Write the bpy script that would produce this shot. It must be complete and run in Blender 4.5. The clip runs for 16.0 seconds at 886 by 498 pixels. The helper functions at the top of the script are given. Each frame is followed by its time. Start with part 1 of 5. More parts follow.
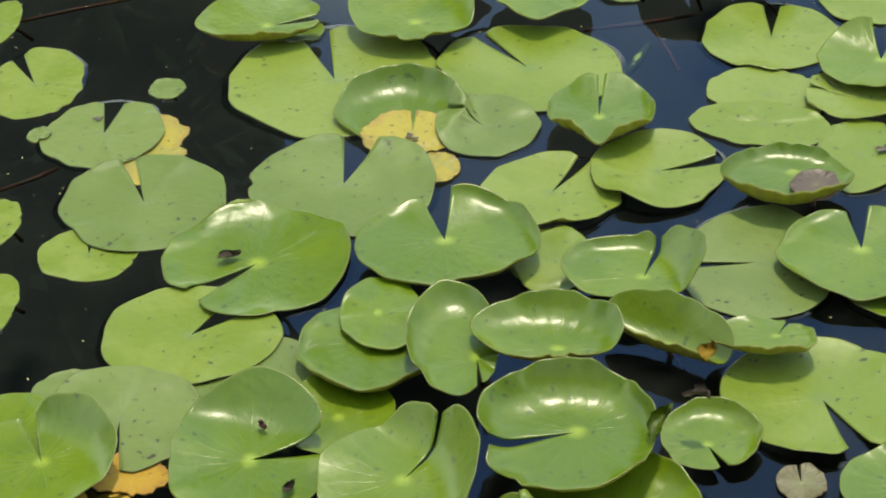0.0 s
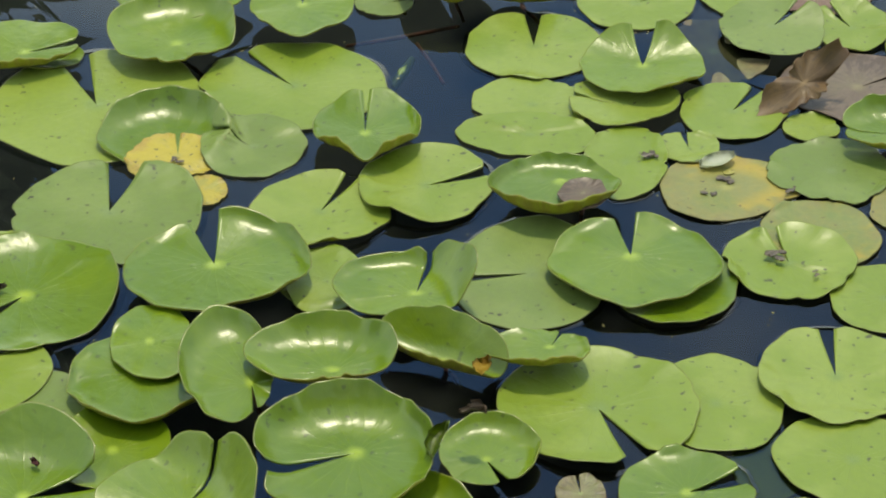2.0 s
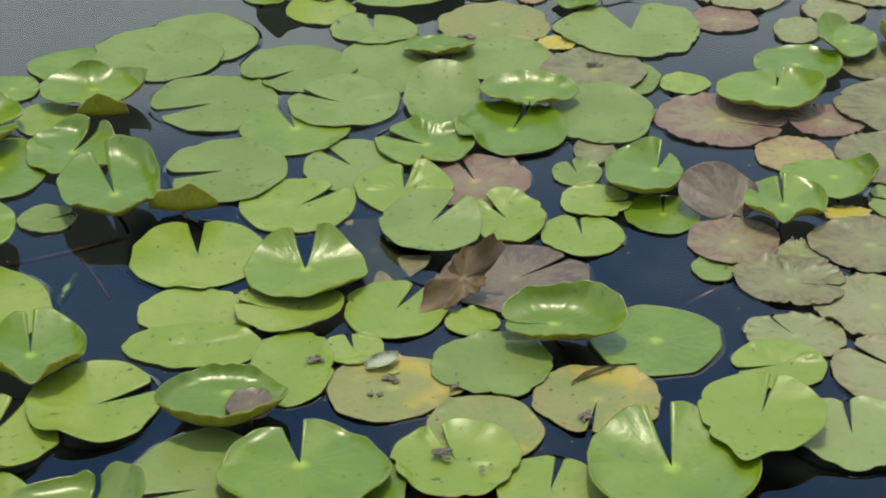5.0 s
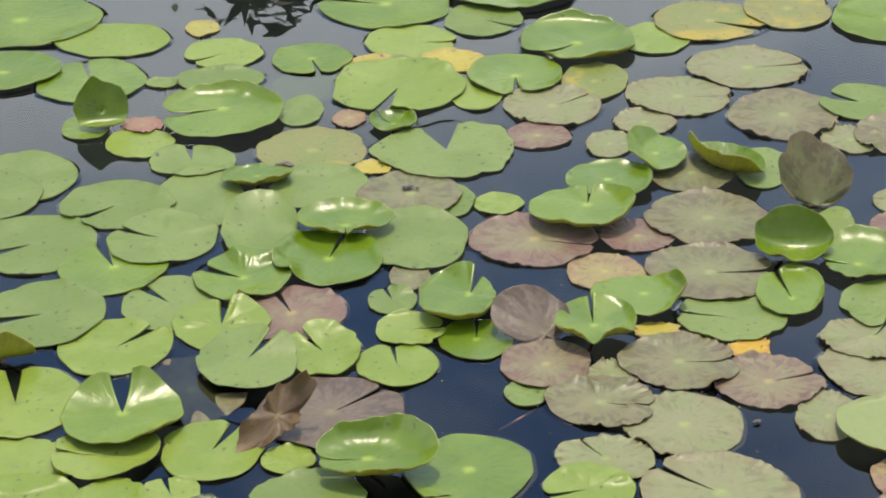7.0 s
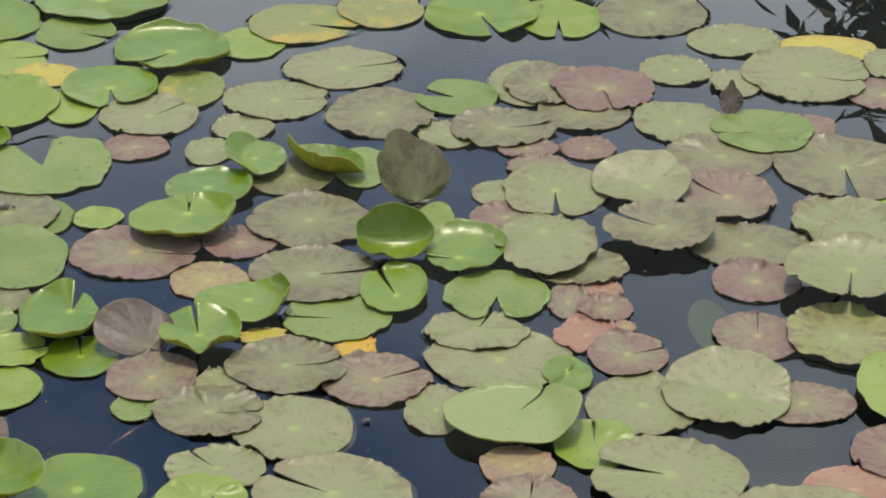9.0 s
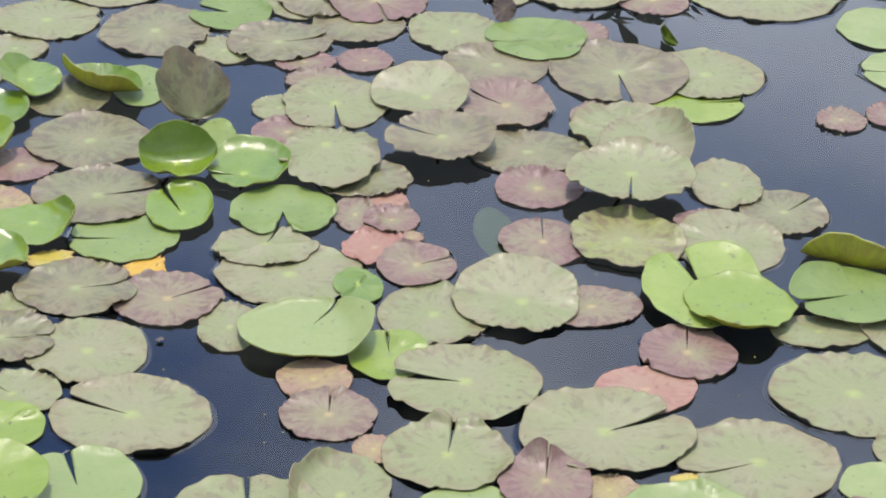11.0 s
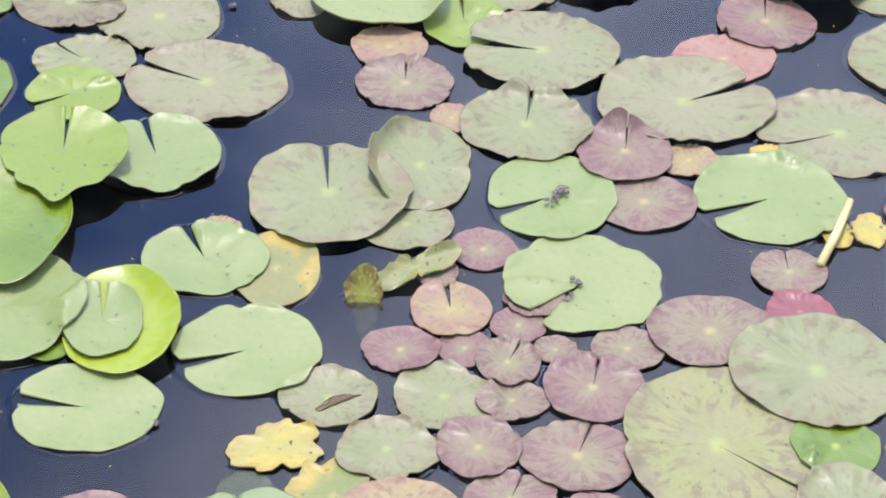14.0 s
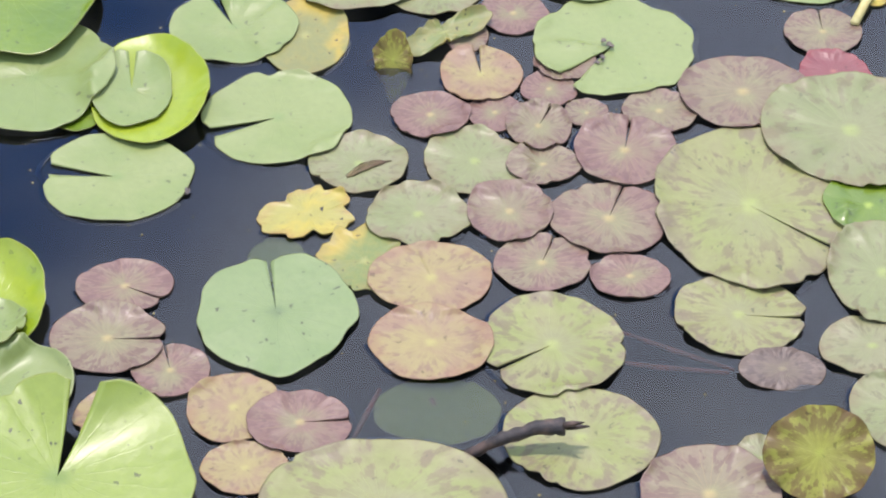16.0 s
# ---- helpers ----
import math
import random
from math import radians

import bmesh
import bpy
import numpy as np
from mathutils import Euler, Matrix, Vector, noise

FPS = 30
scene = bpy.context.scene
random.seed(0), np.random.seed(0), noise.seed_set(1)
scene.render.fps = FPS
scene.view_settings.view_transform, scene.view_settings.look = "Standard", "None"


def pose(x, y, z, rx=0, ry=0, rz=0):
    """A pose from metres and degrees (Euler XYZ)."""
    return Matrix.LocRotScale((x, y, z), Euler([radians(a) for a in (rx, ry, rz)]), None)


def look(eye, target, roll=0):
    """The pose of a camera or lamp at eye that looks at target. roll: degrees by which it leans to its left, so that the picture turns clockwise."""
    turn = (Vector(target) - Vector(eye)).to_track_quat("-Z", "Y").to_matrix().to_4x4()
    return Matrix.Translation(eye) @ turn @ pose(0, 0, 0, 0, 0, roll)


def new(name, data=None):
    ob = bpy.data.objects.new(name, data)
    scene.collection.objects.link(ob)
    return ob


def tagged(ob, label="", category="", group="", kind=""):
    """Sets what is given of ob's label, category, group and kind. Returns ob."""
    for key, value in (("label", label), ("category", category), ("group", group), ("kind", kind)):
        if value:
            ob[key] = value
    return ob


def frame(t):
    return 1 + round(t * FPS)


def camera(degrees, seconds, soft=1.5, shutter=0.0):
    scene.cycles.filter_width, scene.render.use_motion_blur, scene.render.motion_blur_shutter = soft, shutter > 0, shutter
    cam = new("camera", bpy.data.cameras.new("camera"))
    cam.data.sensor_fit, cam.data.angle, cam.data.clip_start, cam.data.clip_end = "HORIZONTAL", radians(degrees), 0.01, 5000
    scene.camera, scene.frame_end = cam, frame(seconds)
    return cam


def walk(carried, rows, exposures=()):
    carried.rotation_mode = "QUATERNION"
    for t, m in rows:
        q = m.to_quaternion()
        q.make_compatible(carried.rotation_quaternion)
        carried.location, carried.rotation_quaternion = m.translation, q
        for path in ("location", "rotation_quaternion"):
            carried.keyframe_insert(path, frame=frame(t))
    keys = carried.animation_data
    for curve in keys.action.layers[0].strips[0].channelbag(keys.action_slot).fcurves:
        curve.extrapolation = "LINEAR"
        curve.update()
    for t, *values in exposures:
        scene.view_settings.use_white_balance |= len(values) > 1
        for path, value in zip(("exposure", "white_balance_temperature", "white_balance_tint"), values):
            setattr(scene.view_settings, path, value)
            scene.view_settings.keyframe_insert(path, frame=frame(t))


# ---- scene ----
cam = camera(21.147, 16.0, soft=2.0)
PATH = [
    (0.0, look((-0.0455, 0.0035, 1.6884), (0.0872, 2.4748, -0.0071), -2.118)),
    (0.5, look((-0.0501, 0.0092, 1.6926), (0.1171, 2.4282, -0.0740), -2.381)),
    (1.0, look((-0.0397, 0.0198, 1.6930), (0.1912, 2.4327, -0.0746), -1.985)),
    (1.5, look((-0.0359, 0.0301, 1.6914), (0.3136, 2.4572, -0.0370), -1.247)),
    (2.0, look((-0.0333, 0.0281, 1.6916), (0.3780, 2.4683, -0.0044), -0.851)),
    (2.5, look((-0.0374, 0.0301, 1.6909), (0.4429, 2.4925, 0.0459), -0.719)),
    (3.0, look((-0.0277, 0.0331, 1.6901), (0.4994, 2.5174, 0.0932), -0.758)),
    (3.5, look((-0.0247, 0.0364, 1.6855), (0.5800, 2.5187, 0.1130), -0.114)),
    (4.0, look((-0.0182, 0.0367, 1.6822), (0.6694, 2.5158, 0.1390), 0.129)),
    (4.2, look((-0.0144, 0.0358, 1.6903), (0.6947, 2.5096, 0.1483), 0.072)),
    (6.3, look((0.1156, -0.0100, 1.8744), (0.9965, 2.4349, 0.3756), -0.338)),
    (6.5, look((0.1199, -0.0106, 1.8768), (1.0067, 2.4354, 0.3833), -0.587)),
    (7.0, look((0.1370, -0.0111, 1.8763), (1.0733, 2.4362, 0.4154), -0.992)),
    (7.5, look((0.1614, -0.0103, 1.8718), (1.2599, 2.3883, 0.4436), -0.293)),
    (8.0, look((0.1767, -0.0174, 1.8716), (1.4287, 2.3323, 0.4890), 0.091)),
    (8.5, look((0.1841, -0.0192, 1.8660), (1.5180, 2.2714, 0.4612), 0.551)),
    (9.0, look((0.1869, -0.0173, 1.8644), (1.5411, 2.2305, 0.4105), 0.558)),
    (9.5, look((0.1820, -0.0112, 1.8656), (1.5594, 2.1987, 0.3759), 1.195)),
    (10.0, look((0.1777, -0.0151, 1.8707), (1.6373, 2.1387, 0.3772), 1.563)),
    (10.2, look((0.1750, -0.0166, 1.8698), (1.6737, 2.1127, 0.3799), 1.772)),
    (12.3, look((0.0579, 0.0662, 1.8945), (1.6663, 1.9304, 0.1805), 3.298)),
    (12.5, look((0.0617, 0.0699, 1.8930), (1.6461, 1.9284, 0.1507), 3.155)),
    (13.0, look((0.0738, 0.0845, 1.8885), (1.5962, 1.9361, 0.0847), 3.081)),
    (13.5, look((0.0819, 0.0852, 1.8831), (1.5458, 1.9203, 0.0150), 2.668)),
    (14.0, look((0.0865, 0.0826, 1.8821), (1.5131, 1.9057, -0.0261), 2.509)),
    (14.5, look((0.0877, 0.0788, 1.8780), (1.4687, 1.8903, -0.0743), 2.039)),
    (15.0, look((0.0851, 0.0797, 1.8694), (1.4040, 1.8621, -0.1513), 1.542)),
    (15.5, look((0.0937, 0.0778, 1.8744), (1.3674, 1.8207, -0.2088), 1.173)),
    (16.0, look((0.1016, 0.0685, 1.8634), (1.3722, 1.7729, -0.2533), 0.785)),
]
# the exposure drifts along the walk and rises after the second look down
walk(cam, PATH, exposures=((0.0, -0.10, 7850, 4), (2.6, -0.16, 8100, 2), (4.2, -0.24, 7900, 1), (6.3, -0.14, 7600, 10), (7.0, 0.02, 7650, 12), (8.5, -0.25, 7650, 12), (9.2, -0.13, 7450, 11), (10.2, 0.02, 7050, 15), (12.3, 0.57, 6400, 27), (14.0, 0.51, 6350, 29), (16.0, 0.36, 6650, 23)))

# ---- light: a bright midday sky with thin broken cloud ----
SUN_EL, SUN_AZ = radians(78), radians(20)      # azimuth clockwise from +y
world = bpy.data.worlds.new("sky")
scene.world = world
world.use_nodes = True
wt = world.node_tree
wt.nodes.clear()


sky = wt.nodes.new("ShaderNodeTexSky")
sky.sky_type = "NISHITA"
sky.sun_disc = False
sky.sun_elevation, sky.sun_rotation = SUN_EL, SUN_AZ
sky.air_density, sky.dust_density, sky.ozone_density = 2.2, 0.2, 5.0
sky_bg = wt.nodes.new("ShaderNodeBackground")
sky_bg.inputs["Strength"].default_value = 0.11
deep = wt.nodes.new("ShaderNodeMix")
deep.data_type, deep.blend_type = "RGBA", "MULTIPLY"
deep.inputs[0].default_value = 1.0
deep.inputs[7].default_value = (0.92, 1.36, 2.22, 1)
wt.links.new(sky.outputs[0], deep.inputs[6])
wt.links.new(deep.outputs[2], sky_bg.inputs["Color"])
coord = wt.nodes.new("ShaderNodeTexCoord")
cloud_map = wt.nodes.new("ShaderNodeMapping")
cloud_map.inputs["Scale"].default_value = (1.0, 1.0, 1.5)
cloud_map.inputs["Location"].default_value = (6.608, 0.259, 7.113)
wt.links.new(coord.outputs["Generated"], cloud_map.inputs["Vector"])
cloud = wt.nodes.new("ShaderNodeTexNoise")
cloud.inputs["Scale"].default_value = 1.5
cloud.inputs["Detail"].default_value = 6
cloud.inputs["Roughness"].default_value = 0.55
wt.links.new(cloud_map.outputs[0], cloud.inputs["Vector"])
# broken cloud above, thickening to bright haze towards the horizon
split = wt.nodes.new("ShaderNodeSeparateXYZ")
wt.links.new(coord.outputs["Generated"], split.inputs[0])
haze = wt.nodes.new("ShaderNodeMapRange")
haze.interpolation_type = "SMOOTHSTEP"
for i, v in enumerate((0.37, 0.50, 0.30, 0.0)):
    haze.inputs[i + 1].default_value = v
wt.links.new(split.outputs["Z"], haze.inputs[0])
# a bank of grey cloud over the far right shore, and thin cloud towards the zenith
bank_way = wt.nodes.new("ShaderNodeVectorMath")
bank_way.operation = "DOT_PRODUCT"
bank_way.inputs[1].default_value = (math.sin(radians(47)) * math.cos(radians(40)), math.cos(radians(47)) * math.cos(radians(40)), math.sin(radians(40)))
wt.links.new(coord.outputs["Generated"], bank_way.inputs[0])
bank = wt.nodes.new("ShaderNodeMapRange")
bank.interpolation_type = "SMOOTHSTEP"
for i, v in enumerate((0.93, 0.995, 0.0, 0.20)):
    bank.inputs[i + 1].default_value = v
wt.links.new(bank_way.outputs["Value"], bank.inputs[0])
high = wt.nodes.new("ShaderNodeMapRange")
high.interpolation_type = "SMOOTHSTEP"
for i, v in enumerate((0.62, 0.74, 0.0, 0.10)):
    high.inputs[i + 1].default_value = v
wt.links.new(split.outputs["Z"], high.inputs[0])
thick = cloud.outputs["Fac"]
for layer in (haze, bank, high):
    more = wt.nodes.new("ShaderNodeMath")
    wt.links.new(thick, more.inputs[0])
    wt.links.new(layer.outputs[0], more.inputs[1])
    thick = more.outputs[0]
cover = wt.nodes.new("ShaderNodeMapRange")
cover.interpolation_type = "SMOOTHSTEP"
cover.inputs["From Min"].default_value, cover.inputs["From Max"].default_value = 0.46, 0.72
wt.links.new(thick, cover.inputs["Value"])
wisp = wt.nodes.new("ShaderNodeTexNoise")
wisp.inputs["Scale"].default_value, wisp.inputs["Detail"].default_value, wisp.inputs["Roughness"].default_value = 4.2, 5.0, 0.55
wt.links.new(cloud_map.outputs[0], wisp.inputs["Vector"])
thin = wt.nodes.new("ShaderNodeMapRange")
thin.interpolation_type = "SMOOTHSTEP"
for i, v in enumerate((0.46, 0.72, 0.0, 0.34)):
    thin.inputs[i + 1].default_value = v
wt.links.new(wisp.outputs["Fac"], thin.inputs[0])
veil = wt.nodes.new("ShaderNodeMath")
veil.operation = "MAXIMUM"
wt.links.new(cover.outputs[0], veil.inputs[0])
wt.links.new(thin.outputs[0], veil.inputs[1])
cloud_bg = wt.nodes.new("ShaderNodeBackground")
cloud_bg.inputs["Color"].default_value = (0.71, 0.86, 1.04, 1)
cloud_bg.inputs["Strength"].default_value = 2.9
mix = wt.nodes.new("ShaderNodeMixShader")
wt.links.new(veil.outputs[0], mix.inputs["Fac"])
wt.links.new(sky_bg.outputs[0], mix.inputs[1])
wt.links.new(cloud_bg.outputs[0], mix.inputs[2])
wout = wt.nodes.new("ShaderNodeOutputWorld")
wt.links.new(mix.outputs[0], wout.inputs["Surface"])

sun_data = bpy.data.lights.new("sun", "SUN")
sun_data.energy, sun_data.angle, sun_data.color = 4.0, radians(5), (1.0, 0.955, 0.87)
sun = new("sun", sun_data)
sun_way = Vector((math.sin(SUN_AZ) * math.cos(SUN_EL), math.cos(SUN_AZ) * math.cos(SUN_EL), math.sin(SUN_EL)))
sun.matrix_world = look(sun_way * 20, (0, 0, 0))

# ---- materials ----
class Nodes:
    """A small builder for node materials."""

    def __init__(self, name):
        self.m = bpy.data.materials.new(name)
        self.m.use_nodes = True
        self.t = self.m.node_tree
        self.t.nodes.clear()
        self.out = self.t.nodes.new("ShaderNodeOutputMaterial")

    def put(self, socket, value):
        if isinstance(value, bpy.types.NodeSocket):
            self.t.links.new(value, socket)
        elif value is not None:
            socket.default_value = value

    def math(self, op, a, b=None, c=None):
        n = self.t.nodes.new("ShaderNodeMath")
        n.operation = op
        for i, v in enumerate((a, b, c)):
            self.put(n.inputs[i], v)
        return n.outputs[0]

    def mix(self, fac, a, b, how="MIX"):
        n = self.t.nodes.new("ShaderNodeMix")
        n.data_type, n.blend_type = "RGBA", how
        self.put(n.inputs[0], fac)
        self.put(n.inputs[6], a if isinstance(a, bpy.types.NodeSocket) else (*a, 1))
        self.put(n.inputs[7], b if isinstance(b, bpy.types.NodeSocket) else (*b, 1))
        return n.outputs[2]

    def ramp(self, v, lo, hi, a=0.0, b=1.0):
        n = self.t.nodes.new("ShaderNodeMapRange")
        n.interpolation_type = "SMOOTHSTEP"
        for i, x in enumerate((v, lo, hi, a, b)):
            self.put(n.inputs[i], x)
        return n.outputs[0]

    def noise(self, vec, scale, detail=3.0, rough=0.5):
        n = self.t.nodes.new("ShaderNodeTexNoise")
        self.put(n.inputs["Vector"], vec)
        n.inputs["Scale"].default_value, n.inputs["Detail"].default_value, n.inputs["Roughness"].default_value = scale, detail, rough
        return n.outputs["Fac"]

    def joined(self, x, y, z):
        n = self.t.nodes.new("ShaderNodeCombineXYZ")
        for i, v in enumerate((x, y, z)):
            self.put(n.inputs[i], v)
        return n.outputs[0]

    def coords(self, which="Object"):
        return self.t.nodes.new("ShaderNodeTexCoord").outputs[which]

    def split(self, v):
        n = self.t.nodes.new("ShaderNodeSeparateXYZ")
        self.put(n.inputs[0], v)
        return n.outputs

    def chance(self):
        return self.t.nodes.new("ShaderNodeObjectInfo").outputs["Random"]

    def bump(self, height, strength, distance):
        n = self.t.nodes.new("ShaderNodeBump")
        n.inputs["Strength"].default_value, n.inputs["Distance"].default_value = strength, distance
        self.put(n.inputs["Height"], height)
        return n.outputs[0]

    def surface(self, color, rough, normal=None, **more):
        n = self.t.nodes.new("ShaderNodeBsdfPrincipled")
        self.put(n.inputs["Base Color"], color if isinstance(color, bpy.types.NodeSocket) else (*color, 1))
        self.put(n.inputs["Roughness"], rough)
        self.put(n.inputs["Normal"], normal)
        for k, v in more.items():
            self.put(n.inputs[k.replace("_", " ")], v)
        self.t.links.new(n.outputs[0], self.out.inputs["Surface"])
        return self.m


def leaf_material(name, main, other, patch, mottle, heart, rim, rough=0.38, specks=0.5, vein=0.3, shine=0.38, young=(0.235, 0.235, 0.100), sweep=False):
    """Blade of a pad: polar coordinates from the pad's own UVs (u: turn, v: way out to the rim).
    main/other: two tones that drift into each other; mottle: share of radial patches of colour patch; young: what is left of the green round the heart;
    sweep: the patches join on one side."""
    k = Nodes(name)
    u, v, _ = k.split(k.coords("UV"))
    ob = k.coords("Object")
    seed = k.chance()
    far = k.math("MULTIPLY", seed, 37.0)
    turn = k.math("MULTIPLY", u, 2 * math.pi)
    cx, sx = k.math("COSINE", turn), k.math("SINE", turn)
    # broad drift of tone over the blade and from pad to pad
    placed = k.joined(k.math("ADD", k.math("MULTIPLY", cx, v), far), k.math("MULTIPLY", sx, v), far)
    broad = k.noise(placed, 1.3, 2.0)
    tone = k.math("ADD", k.ramp(broad, 0.33, 0.67), k.math("MULTIPLY", k.math("SUBTRACT", seed, 0.5), 1.2))
    color = k.mix(k.ramp(tone, 0.0, 1.0), main, other)
    # patches that run out along the veins
    if mottle > 0.43:
        green = k.math("MULTIPLY", k.ramp(v, 0.12, 0.72, 0.75, 0.0), k.ramp(k.noise(placed, 2.4, 2.0), 0.36, 0.60, 0.1, 1.0))
        color = k.mix(green, color, young)
    if mottle > 0:
        ray = k.joined(k.math("MULTIPLY", cx, 3.4), k.math("MULTIPLY", sx, 3.4), k.math("ADD", k.math("MULTIPLY", v, 2.6), far))
        blot = k.noise(ray, 1.6, 4.0, 0.6)
        edge = 0.70 - 0.38 * mottle
        where = k.math("MULTIPLY", k.ramp(blot, edge - 0.03, edge + 0.06), k.ramp(v, 0.15, 0.70))
        if sweep:
            # one side of the blade has turned
            aside = k.joined(k.math("ADD", k.math("MULTIPLY", cx, v), k.math("MULTIPLY", far, 3.1)), k.math("MULTIPLY", sx, v), far)
            where = k.math("MULTIPLY", k.ramp(k.noise(aside, 0.75, 3.0, 0.55), 0.50, 0.60), k.ramp(v, 0.30, 0.80, 0.0, 1.5))
        color = k.mix(k.math("MULTIPLY", where, 0.60), color, patch)
        # a ragged flush of the rim's colour round the edge
        flush = k.math("MULTIPLY", k.ramp(v, 0.62, 1.0), k.ramp(k.noise(ray, 0.8, 2.0), 0.38, 0.62, 0.05, 0.55))
        color = k.mix(flush, color, rim)
    # fine veins fanning from the heart
    wob = k.noise(placed, 4.0, 2.0)
    fan = k.math("ABSOLUTE", k.math("SINE", k.math("ADD", k.math("MULTIPLY", turn, 11.0), k.math("MULTIPLY", wob, 1.6))))
    line = k.math("MULTIPLY", k.ramp(fan, 0.0, 0.22, 1.0, 0.0), k.ramp(v, 0.05, 0.95, 1.0, 0.25))
    color = k.mix(k.math("MULTIPLY", line, vein), color, heart)
    color = k.mix(k.ramp(v, 0.02, 0.16, 0.85, 0.0), color, heart)
    grain = k.noise(ob, 90.0, 3.0, 0.6)
    color = k.mix(k.ramp(grain, 0.3, 0.75, 0.0, 0.22), color, patch)
    # small dark specks, bitten and dried spots
    spot = k.noise(ob, 85.0, 2.0, 0.5)
    few = k.noise(k.joined(far, k.math("MULTIPLY", cx, v), k.math("MULTIPLY", sx, v)), 2.2, 1.0)
    mark = k.math("MULTIPLY", k.ramp(spot, 0.655, 0.685), k.ramp(few, 0.44, 0.56))
    color = k.mix(k.math("MULTIPLY", mark, specks), color, (0.020, 0.014, 0.008))
    color = k.mix(k.ramp(v, 0.980, 1.0, 0.0, 0.40), color, rim)
    color = k.mix(1.0, color, (0.62, 0.62, 0.62), "MULTIPLY")
    pucker = k.math("MULTIPLY", k.math("SINE", k.math("ADD", k.math("MULTIPLY", turn, 22.0), k.math("MULTIPLY", wob, 9.0))), k.ramp(v, 0.35, 0.9))
    swell = k.math("ADD", k.math("MULTIPLY", k.noise(ob, 22.0, 2.0), 1.2), k.math("MULTIPLY", pucker, 0.10 if mottle else 0.04))
    ridge = k.math("ADD", k.math("ADD", k.math("MULTIPLY", line, 0.14), k.math("MULTIPLY", grain, 0.30)), swell)
    dull = k.math("ADD", rough, k.math("MULTIPLY", k.noise(ob, 14.0, 3.0), 0.16))
    return k.surface(color, dull, k.bump(ridge, 0.45, 0.0032), Specular_IOR_Level=shine, Coat_Weight=0.04, Coat_Roughness=0.2)


